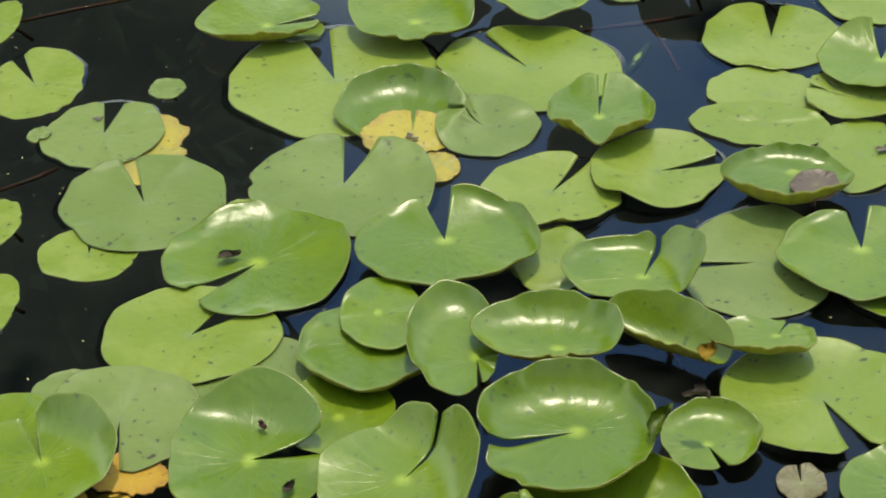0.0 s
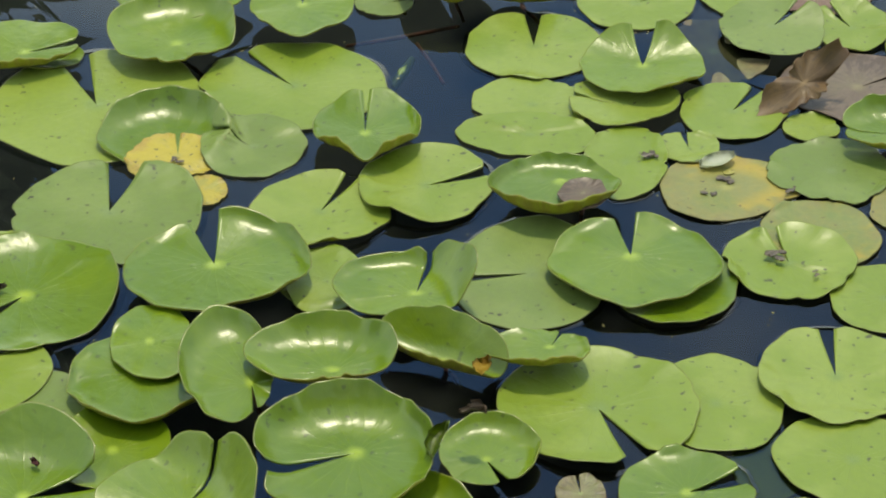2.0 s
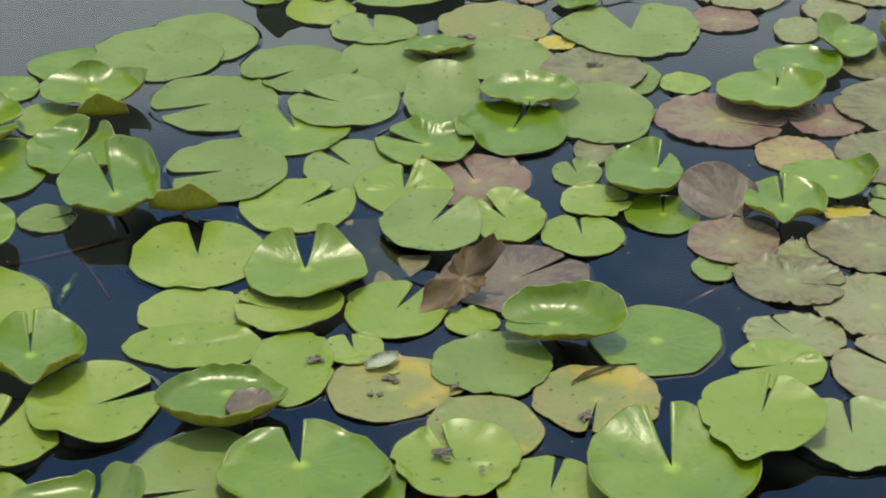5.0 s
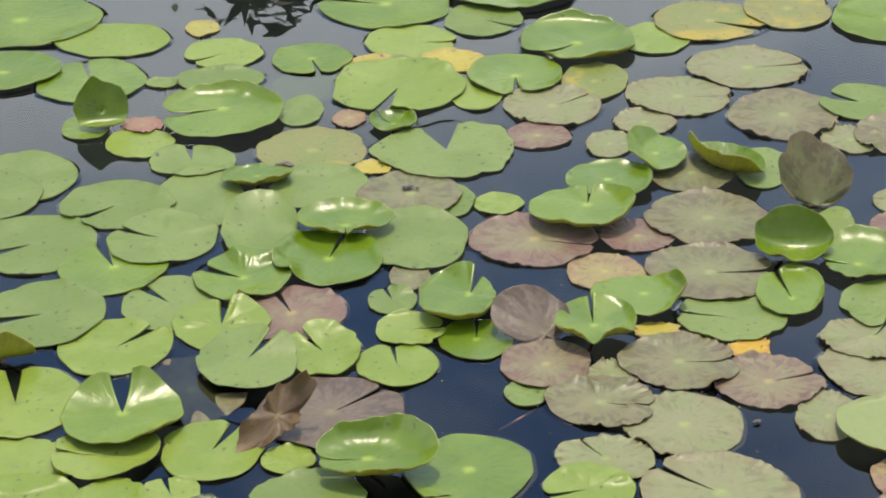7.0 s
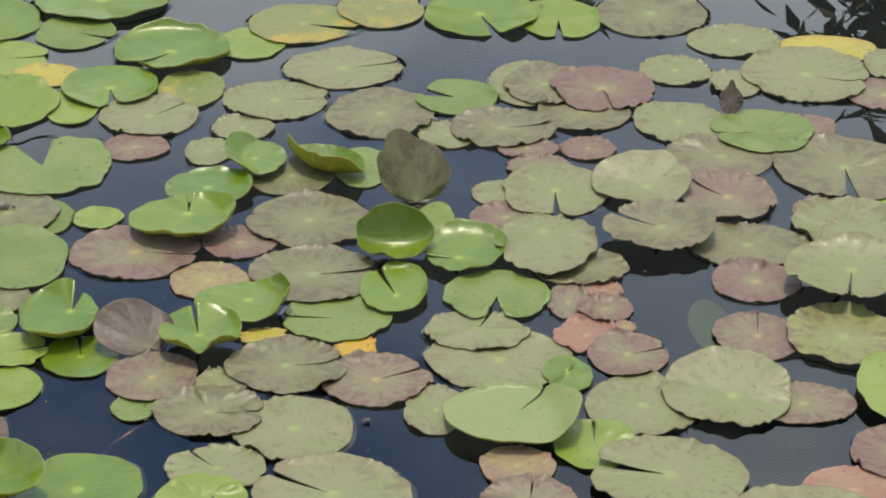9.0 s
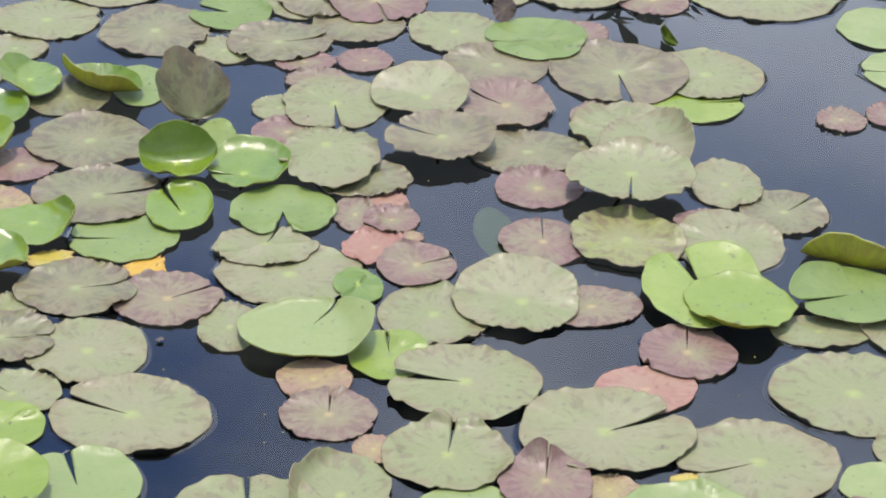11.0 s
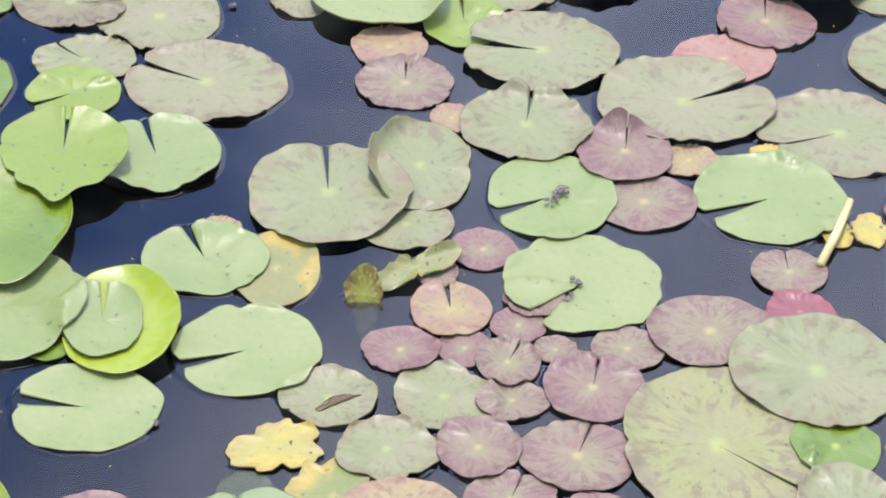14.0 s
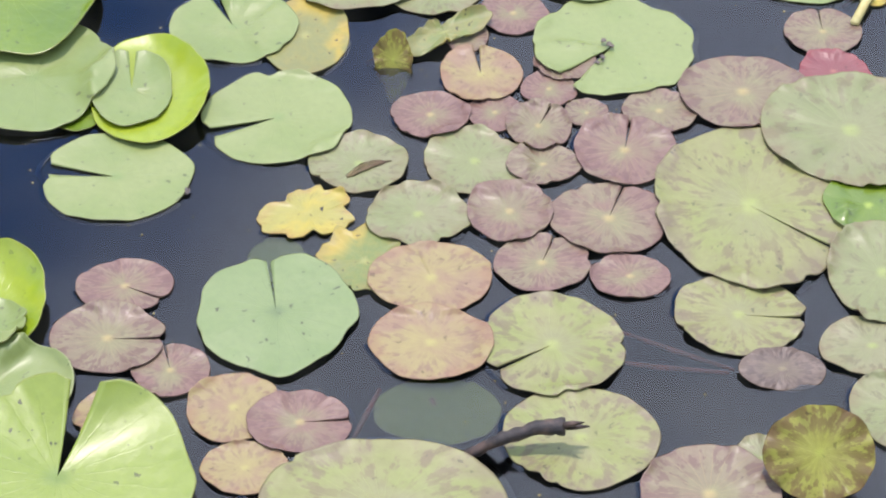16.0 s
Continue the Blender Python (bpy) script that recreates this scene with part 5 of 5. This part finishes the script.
pad(1.223, 1.737, 0.0017, 0.059, 0.049, -34, 0, "N", gap=0, cup=0.003)
pad(1.129, 1.703, 0.0017, 0.049, 0.040, -34, 0, "Y", gap=0, lobed=.16)
pad(1.137, 1.602, 0.0034, 0.052, 0.057, -34, 0, "B", gap=0, lobed=.12)
pad(1.227, 1.626, 0.0055, 0.058, 0.052, -34, 0, "N", gap=0, lobed=.015)
pad(1.332, 1.660, 0.0047, 0.059, 0.058, -34, 0, "N", gap=0, lobed=.03)
pad(1.337, 1.754, 0.0055, 0.047, 0.041, -34, 0, "P", gap=0)
pad(1.404, 1.717, 0.0017, 0.033, 0.033, -34, 0, "P", gap=0)
pad(1.428, 1.664, 0.0064, 0.040, 0.042, -34, 28, "P", gap=3)
pad(1.492, 1.653, 0.0017, 0.026, 0.025, -34, 0, "P", gap=0)
pad(1.525, 1.738, 0.0047, 0.039, 0.035, -34, 0, "P", gap=0)
pad(1.482, 1.713, 0.0017, 0.033, 0.033, -34, 0, "P", gap=0)
pad(1.392, 1.609, 0.0055, 0.043, 0.033, -34, 0, "P", gap=0)
pad(1.484, 1.573, 0.0059, 0.059, 0.061, -34, 44, "P", gap=3)
pad(1.564, 1.606, 0.0017, 0.044, 0.040, -34, 0, "P", gap=0)
pad(1.663, 1.570, 0.0068, 0.079, 0.065, -34, 0, "P", gap=0)
pad(1.313, 1.569, 0.0064, 0.050, 0.049, -34, 0, "P", gap=0)
pad(1.398, 1.496, 0.0053, 0.065, 0.060, -34, 34, "P", gap=2)
pad(1.296, 1.487, 0.0017, 0.055, 0.044, -34, 34, "P", gap=2)
pad(1.362, 1.414, 0.0017, 0.044, 0.034, -34, 0, "P", gap=0)
pad(1.180, 1.536, 0.0055, 0.068, 0.054, -34, 0, "A", gap=0)
pad(1.540, 1.418, 0.0064, 0.110, 0.131, -34, -74, "Q", gap=2, teeth=40)
pad(1.718, 1.443, 0.0093, 0.103, 0.100, -34, 0, "N", gap=0, teeth=44)
pad(1.649, 1.339, 0.0072, 0.052, 0.051, -34, 0, "G", gap=0)
pad(1.587, 1.252, 0.0080, 0.061, 0.078, -36, 0, "N", gap=0, teeth=40)
pad(0.903, 1.724, 0.0017, 0.053, 0.041, -36, -61, "P", gap=4)
pad(0.846, 1.664, 0.0055, 0.063, 0.051, -36, -37, "P", gap=3)
pad(0.877, 1.587, 0.0043, 0.041, 0.039, -36, 68, "P", gap=3)
pad(1.014, 1.592, 0.0064, 0.088, 0.086, -36, 63, "H", gap=1.5, tip=.05, lobed=.012)
pad(1.063, 1.667, -0.0050, 0.033, 0.035, -36, 0, "K", gap=0)
pad(0.903, 1.504, 0.0043, 0.049, 0.048, -36, 0, "A", gap=0)
pad(0.947, 1.446, 0.0055, 0.054, 0.044, -36, -31, "P", gap=3)
pad(0.868, 1.428, 0.0047, 0.044, 0.035, -36, 0, "A", gap=0)
pad(0.802, 1.567, 0.0017, 0.047, 0.039, -36, 0, "A", gap=0)
pad(1.122, 1.457, 0.0068, 0.066, 0.054, -36, 0, "A", gap=0)
pad(1.227, 1.380, 0.0053, 0.079, 0.074, -36, 175, "Q", gap=4)
pad(1.173, 1.263, 0.0017, 0.083, 0.068, -36, 0, "Q", gap=0)
pad(1.418, 1.297, 0.0055, 0.071, 0.060, -36, -41, "Q", gap=2, teeth=14)
pad(1.403, 1.210, 0.0060, 0.046, 0.027, -36, 0, "W", gap=0, tilt=14, tilt_to=-111)
pad(1.505, 1.180, 0.0043, 0.058, 0.043, -36, 0, "N", gap=0)
pad(1.468, 1.092, 0.0047, 0.058, 0.057, -36, 0, "N", gap=0)
pad(1.333, 1.082, 0.0393, 0.057, 0.049, -36, 0, "S", gap=0, wave=0.004, tilt=32, tilt_to=-141)
pad(1.229, 1.126, 0.0053, 0.071, 0.065, -36, 0, "P", gap=0)
pad(1.307, 1.133, 0.0017, 0.029, 0.030, -36, 0, "N", gap=0)
pad(0.949, 1.302, 0.0072, 0.125, 0.092, -36, 0, "Q", gap=0)
pad(0.769, 1.775, 0.0072, 0.060, 0.082, -36, 0, "E", gap=0, cup=0.01, curl=((0.02, 33, 60),))
pad(0.745, 1.739, 0.0114, 0.043, 0.042, -36, 0, "K", gap=0)
pad(0.712, 1.670, 0.0093, 0.086, 0.059, -36, 0, "K", gap=0)
pad(0.704, 1.520, 0.0156, 0.142, 0.120, -36, 42, "L", gap=9, lobe=(0.03, 0.035))
pad(1.080, 1.386, -0.0090, 0.068, 0.046, -36, 0, "K", gap=0)
pad(1.435, 1.861, 0.0120, 0.064, 0.019, -1, 0, "B", gap=0, wave=0.005, fold=((89, 0.15, 30),), lobed=.09)
pad(1.357, 1.858, 0.0080, 0.023, 0.038, -37, 53, "S", gap=0, lips=((-37, 60, 35, 0.6),), wave=0.004, tilt=50, tilt_to=-127, tip=0.5, lobed=.05)
pad(3.201, 2.636, 0.0017, 0.082, 0.087, -32, -28, "K", gap=2)
pad(2.962, 2.385, 0.0017, 0.044, 0.043, -33, 0, "P", gap=0, teeth=46)
pad(3.105, 2.487, 0.0017, 0.077, 0.079, -33, 143, "K", gap=2)
pad(3.375, 2.910, 0.0017, 0.058, 0.067, -31, 0, "N", gap=0, teeth=60)
pad(2.875, 2.417, 0.0043, 0.044, 0.043, -33, 0, "P", gap=0, teeth=46)


for numbers, more in sorted(SPECS, key=lambda s: s[0][2]):
    build_pad(*numbers, **more)


# ---- debris, stalks and scraps among the pads ----
def crumbs(x, y, z, size, seed, material=None, label="dark crumbs of rotting matter on a lily pad"):
    """A little heap of dirt lying on a pad."""
    rng = random.Random(seed)
    bm = bmesh.new()
    for _ in range(rng.randint(5, 9)):
        r = size * rng.uniform(0.10, 0.30)
        at = Vector((rng.gauss(0, size * 0.35), rng.gauss(0, size * 0.28), r * 0.25))
        m = Matrix.Translation(at) @ Matrix.Rotation(rng.uniform(0, 6.3), 4, "Z") @ Matrix.Diagonal((r * rng.uniform(0.8, 1.9), r, r * 0.4, 1))
        made = bmesh.ops.create_icosphere(bm, subdivisions=1, radius=1.0, matrix=m)
        for v in made["verts"]:
            v.co += Vector((rng.uniform(-1, 1), rng.uniform(-1, 1), rng.uniform(-0.4, 0.4))) * r * 0.3
    ob = mesh_object("debris", bm, material or DEBRIS, smooth=False)
    ob.location = (x, y, z)
    tagged(ob, label, "debris", "crumbs on the pads")


def scrap(x, y, z, length, width, turn, kind, label, seed, curl=0.3, name="leaf_scrap"):
    """A torn, curled strip of leaf."""
    rng = random.Random(seed)
    bm = bmesh.new()
    uv = bm.loops.layers.uv.new("UVMap")
    nx, ny = 14, 6
    grid = []
    for i in range(nx + 1):
        s = i / nx
        w = width * (0.16 + 0.84 * math.sin(math.pi * min(1, s * 1.15)) ** 0.7) * rng.uniform(0.85, 1.1)
        row = []
        for j in range(ny + 1):
            q = j / ny - 0.5
            row.append(bm.verts.new((length * (s - 0.5) + rng.gauss(0, 0.002), w * q + 0.12 * length * math.sin(3 * s), curl * width * (2 * q) ** 2 * (0.4 + s) + 0.15 * width * math.sin(5 * s + seed) * min(1.0, 4 * abs(curl)))))
        grid.append(row)
    for i in range(nx):
        for j in range(ny):
            f = bm.faces.new((grid[i][j], grid[i + 1][j], grid[i + 1][j + 1], grid[i][j + 1]))
            for loop, c in zip(f.loops, ((i, j), (i + 1, j), (i + 1, j + 1), (i, j + 1))):
                loop[uv].uv = (c[1] / ny, 0.2 + 0.75 * c[0] / nx)
    bmesh.ops.solidify(bm, geom=bm.faces[:], thickness=0.0016)
    ob = mesh_object(name, bm, LEAF[kind])
    ob.matrix_world = pose(x, y, z, 0, 0, turn)
    tagged(ob, label, "leaf scrap")


def petal(x, y, z, length, turn):
    bm = bmesh.new()
    rows = []
    for i in range(9):
        s = i / 8
        w = length * 0.32 * math.sin(math.pi * (0.06 + 0.9 * s)) ** 0.8
        rows.append([bm.verts.new((length * (s - 0.5), w * q, 0.25 * length * (q * q) * 0.6 + 0.12 * length * s * s)) for q in (-1, -0.5, 0, 0.5, 1)])
    for a, b in zip(rows, rows[1:]):
        for j in range(4):
            bm.faces.new((a[j], b[j], b[j + 1], a[j + 1]))
    bmesh.ops.solidify(bm, geom=bm.faces[:], thickness=0.001)
    ob = mesh_object("fallen_petal", bm, PETAL)
    ob.matrix_world = pose(x, y, z, 0, 0, turn)
    tagged(ob, "creamy white fallen lily petal on a yellowing pad", "petal")


PETAL = plain_material("petal", (0.50, 0.53, 0.42), (0.42, 0.44, 0.28), 30.0, 0.5)


def dead_branch(points, radii):
    """A short broken length of branch with knobs of bark and a splintered end."""
    rng = random.Random(5)
    thing = tagged(new("dead_branch"), "rotting dark brown branch stub jutting from the water", "branch")
    bm = bmesh.new()
    fine, rad = [], []
    for (a, b), (ra, rb) in zip(zip(points, points[1:]), zip(radii, radii[1:])):
        for i in range(6):
            s = i / 6
            fine.append(Vector(a).lerp(Vector(b), s) + Vector((rng.gauss(0, 0.0008), rng.gauss(0, 0.0008), rng.gauss(0, 0.0008))))
            rad.append((ra + (rb - ra) * s) * rng.uniform(0.86, 1.12))
    fine.append(Vector(points[-1]))
    rad.append(radii[-1])
    tube(bm, fine, rad, 10)
    part("stub", bm, DEADWOOD, thing)
    end = Vector(points[-1])
    way = (end - Vector(points[-2])).normalized()
    for i in range(4):
        bm = bmesh.new()
        side = Vector((rng.gauss(0, 1), rng.gauss(0, 1), rng.gauss(0, 1))) * radii[-1] * 0.55
        tube(bm, [end - way * 0.006 + side * 0.6, end + side, end + way * rng.uniform(0.004, 0.014) + side * 1.3], [0.0035, 0.0032, 0.0008], 5)
        part("splinter", bm, DEADWOOD, thing)


def stalk(points, radii, material, name, label, category):
    bm = bmesh.new()
    tube(bm, [Vector(p) for p in points], radii, 7)
    tagged(mesh_object(name, bm, material), label, category)


crumbs(0.770, 2.545, 0.004, 0.018, 1)
crumbs(0.743, 2.514, 0.004, 0.014, 2)
crumbs(0.777, 2.348, 0.011, 0.020, 3)
crumbs(0.819, 2.308, 0.010, 0.013, 4)
crumbs(0.684, 2.618, 0.007, 0.017, 5)
crumbs(0.982, 2.382, 0.007, 0.017, 6)
crumbs(0.844, 2.494, 0.008, 0.012, 7)
crumbs(-0.362, 2.831, 0.004, 0.012, 8)
crumbs(0.060, 2.721, 0.012, 0.014, 9)
crumbs(1.363, 3.341, 0.007, 0.020, 10)
crumbs(1.194, 3.513, 0.004, 0.018, 11)
crumbs(1.683, 1.881, 0.010, 0.020, 12)
crumbs(1.661, 1.874, 0.010, 0.013, 13)
crumbs(1.587, 1.732, 0.008, 0.017, 14)
crumbs(1.558, 1.713, 0.008, 0.010, 15)
crumbs(1.037, 1.809, 0.004, 0.010, 16)
crumbs(1.567, 2.482, 0.004, 0.009, 17)
crumbs(2.594, 3.615, 0.007, 0.010, 18)
scrap(-0.181, 2.464, 0.010, 0.030, 0.018, 20, "W", "brown shrivelled scrap of leaf on a lily pad", 1)
scrap(-0.114, 1.990, 0.026, 0.018, 0.012, 60, "W", "small brown torn scrap beside a cleft", 2)
scrap(-0.142, 2.102, 0.026, 0.012, 0.008, 120, "C", "tiny reddish nibbled scrap on a pad", 3)
scrap(0.294, 2.010, 0.058, 0.050, 0.020, 55, "G", "crinkled torn flap of green leaf", 4, 0.5)
scrap(0.337, 2.042, 0.070, 0.026, 0.016, -20, "W", "dry brown tip of a curled pad", 5, 0.6)
scrap(1.042, 2.466, 0.007, 0.100, 0.008, 8, "F", "tan dry sliver of leaf along a rim", 6, 0.2)
scrap(2.832, 2.808, 0.004, 0.050, 0.022, 80, "L", "small upright yellow-green leaf shoot", 9, 0.8)
scrap(1.226, 1.719, 0.004, 0.060, 0.012, -10, "A", "orange peeled sliver lying on a small pad", 11, 0.05)
scrap(0.372, 2.151, 0.045, 0.034, 0.024, 60, "O", "orange scrap of dead leaf caught in a curled pad", 13, 0.3)
petal(0.767, 2.582, 0.004, 0.050, 10)
crumbs(0.777, 2.558, 0.004, 0.012, 19, LEAF["Y"], "yellow stamens fallen on a lily pad")
dead_branch([(1.044, 1.336, -0.030), (1.089, 1.296, 0.020), (1.128, 1.281, 0.030), (1.151, 1.264, 0.032)], [0.0055, 0.0065, 0.0072, 0.0095])
stalk([(1.860, 1.587, 0.006), (1.912, 1.614, 0.014), (1.968, 1.648, 0.020)], [0.006, 0.006, 0.0045], STRAW, "dry_stalk", "pale straw-yellow reed stalk lying on the pads", "stalk")
stalk([(1.964, 1.573, -0.002), (1.935, 1.504, -0.006), (1.897, 1.421, -0.012)], [0.002, 0.0025, 0.002], STEM, "waterweed_strand", "thin brown waterweed strand under the water", "weed")
stalk([(-0.527, 3.132, -0.006), (-0.410, 3.168, -0.004), (-0.310, 3.210, -0.012)], [0.0025, 0.003, 0.0025], STEM, "waterweed_strand", "thin reddish waterweed strand just under the water", "weed")
stalk([(-0.505, 2.674, -0.009), (-0.439, 2.702, -0.004), (-0.411, 2.727, -0.006)], [0.0025, 0.003, 0.0025], STEM, "waterweed_strand", "thin reddish waterweed strand just under the water", "weed")
stalk([(0.331, 3.005, -0.004), (0.411, 3.015, -0.004), (0.503, 3.040, -0.009)], [0.0025, 0.0035, 0.0025], STEM, "waterweed_strand", "thin reddish waterweed strand just under the water", "weed")
stalk([(0.434, 3.002, -0.009), (0.445, 2.927, -0.006), (0.453, 2.886, -0.012)], [0.0025, 0.003, 0.0025], STEM, "waterweed_strand", "thin brown waterweed strand under the water", "weed")
stalk([(0.375, 2.878, -0.010), (0.398, 2.914, -0.006), (0.420, 2.960, -0.010)], [0.006, 0.008, 0.005], FOLIAGE, "water_weed", "dark green strap of weed under the surface", "weed")
stalk([(1.222, 2.610, -0.003), (1.264, 2.626, -0.002), (1.300, 2.647, -0.006)], [0.0022, 0.003, 0.0022], STEM, "waterweed_strand", "short reddish waterweed strand at the water surface", "weed")
stalk([(0.980, 1.402, -0.009), (1.010, 1.420, -0.006), (1.047, 1.445, -0.009)], [0.0025, 0.003, 0.0025], STEM, "waterweed_strand", "thin reddish waterweed strand under clear water", "weed")
stalk([(1.304, 1.367, -0.009), (1.333, 1.307, -0.006), (1.370, 1.248, -0.009)], [0.002, 0.003, 0.002], STEM, "waterweed_strand", "thin brown waterweed strand under clear water", "weed")
stalk([(1.273, 1.333, -0.009), (1.303, 1.298, -0.006), (1.363, 1.248, -0.009)], [0.002, 0.003, 0.002], STEM, "waterweed_strand", "thin brown waterweed strand under clear water", "weed")


# ---- far bank: trees and reeds that the water mirrors ----
def tree(az, far, tall, broad, seed, foliage=None, label="leafy green tree on the far bank", dense=1, leaf=(0.05, 0.10)):
    rng = random.Random(seed)
    a = radians(az)
    thing = tagged(new("tree"), label, "tree", "trees on the bank")
    thing.location = (far * math.sin(a), far * math.cos(a), 0.4)
    bm = bmesh.new()
    bend = rng.uniform(-0.2, 0.2)
    tube(bm, [(0, 0, -0.3), (bend * 0.3, 0, tall * 0.25), (bend, 0.1, tall * 0.55), (bend * 1.2, 0, tall * 0.88)], [0.16, 0.12, 0.08, 0.02], 8)
    ends = []
    for i in range(11):
        z = tall * rng.uniform(0.22, 0.8)
        th = rng.uniform(0, 6.28)
        out = broad * rng.uniform(0.5, 1.0) * (1.15 - z / tall)
        end = Vector((bend + out * math.cos(th), out * math.sin(th), min(tall * 0.93, z + tall * rng.uniform(0.05, 0.22))))
        tube(bm, [(bend * z / tall, 0, z), (end.x * 0.5, end.y * 0.5, (z + end.z) / 2 + 0.1), end], [0.05, 0.03, 0.008], 6)
        ends.append(end)
    part("trunk", bm, BARK, thing)
    verts, faces = [], []
    for _ in range(int(5200 * dense)):
        base = rng.choice(ends)
        p = Vector((base.x * rng.uniform(0.25, 1.1), base.y * rng.uniform(0.25, 1.1), base.z)) + Vector((rng.gauss(0, broad * 0.17), rng.gauss(0, broad * 0.17), rng.gauss(0, tall * 0.085)))
        p.z = min(p.z, tall)
        s = rng.uniform(*leaf)
        e = Euler((rng.uniform(-0.9, 0.9), rng.uniform(-0.9, 0.9), rng.uniform(0, 6.28)))
        k = len(verts)
        for q in ((-1.3, 0, 0), (-0.3, -0.45, 0.12), (1.3, 0, 0), (-0.3, 0.45, 0.12)):
            v = Vector(q) * s
            v.rotate(e)
            verts.append(p + v)
        faces += [(k, k + 1, k + 2), (k, k + 2, k + 3)]
    data = bpy.data.meshes.new("crown")
    data.from_pydata([tuple(v) for v in verts], [], faces)
    data.materials.append(foliage or FOLIAGE)
    crown = new("crown", data)
    crown.parent = thing


DRY = plain_material("dry_foliage", (0.13, 0.10, 0.035), (0.09, 0.085, 0.03), 3.0, 0.8)
for az, far, tall, broad, seed in ((17.0, 13.6, 3.4, 1.1, 1), (21.8, 14.0, 3.15, 1.3, 2), (10.5, 14.5, 3.5, 1.3, 3), (30.5, 13.8, 3.0, 1.3, 4), (34.5, 13.4, 3.2, 1.3, 5), (38.5, 14.0, 3.2, 1.2, 6),
                                   (5.0, 15.5, 4.2, 1.4, 7), (54.0, 14.0, 4.4, 1.5, 8), (62.0, 13.0, 4.6, 1.5, 9), (-21.0, 14.0, 5.6, 1.7, 11)):
    tree(az, far, tall, broad, seed)
tree(44.0, 13.4, 3.7, 1.4, 12, DRY, "dry brownish shrub on the far bank")
for az, far, tall, broad, seed in ((-11.5, 12.5, 11.5, 2.1, 21), (-21.0, 12.5, 12.0, 2.4, 22), (-15.0, 17.0, 15.0, 3.0, 23)):
    tree(az, far, tall, broad, seed, label="tall dense dark green tree on the bank", dense=5, leaf=(0.10, 0.19))
# unseen trees added at the camera's back to block low sky light
for az, far, tall, broad, seed in ((112.0, 7.5, 7.0, 2.0, 31), (145.0, 6.5, 7.5, 2.2, 32), (180.0, 6.5, 8.0, 2.4, 33), (214.0, 6.5, 7.5, 2.2, 34), (246.0, 7.5, 7.0, 2.0, 35)):
    tree(az, far, tall, broad, seed, label="unseen leafy tree added behind to block sky light", dense=2, leaf=(0.10, 0.18))


def floating_dust(count, seed):
    """Pollen and crumbs on the open water, too small to pick apart."""
    rng = random.Random(seed)
    bm = bmesh.new()
    while count:
        px, py = rng.uniform(-0.5, 2.9), rng.uniform(1.2, 3.6)
        if lying(np.array([px]), np.array([py]))[0] > 0.0:
            continue
        r = rng.uniform(0.0005, 0.0014)
        at = Vector((px, py, 0.0009))
        ring = [bm.verts.new(at + Vector((r * rng.uniform(0.7, 1.6) * math.cos(a), r * math.sin(a), 0))) for a in (0, 1.26, 2.51, 3.77, 5.03)]
        tip = bm.verts.new(at + Vector((0, 0, r * 0.5)))
        for i in range(5):
            bm.faces.new((ring[i], ring[(i + 1) % 5], tip))
        count -= 1
    tagged(mesh_object("floating_dust", bm, STRAW, smooth=False), "tiny pale specks floating on the pond water", "dust", kind="stuff")


floating_dust(420, 8)
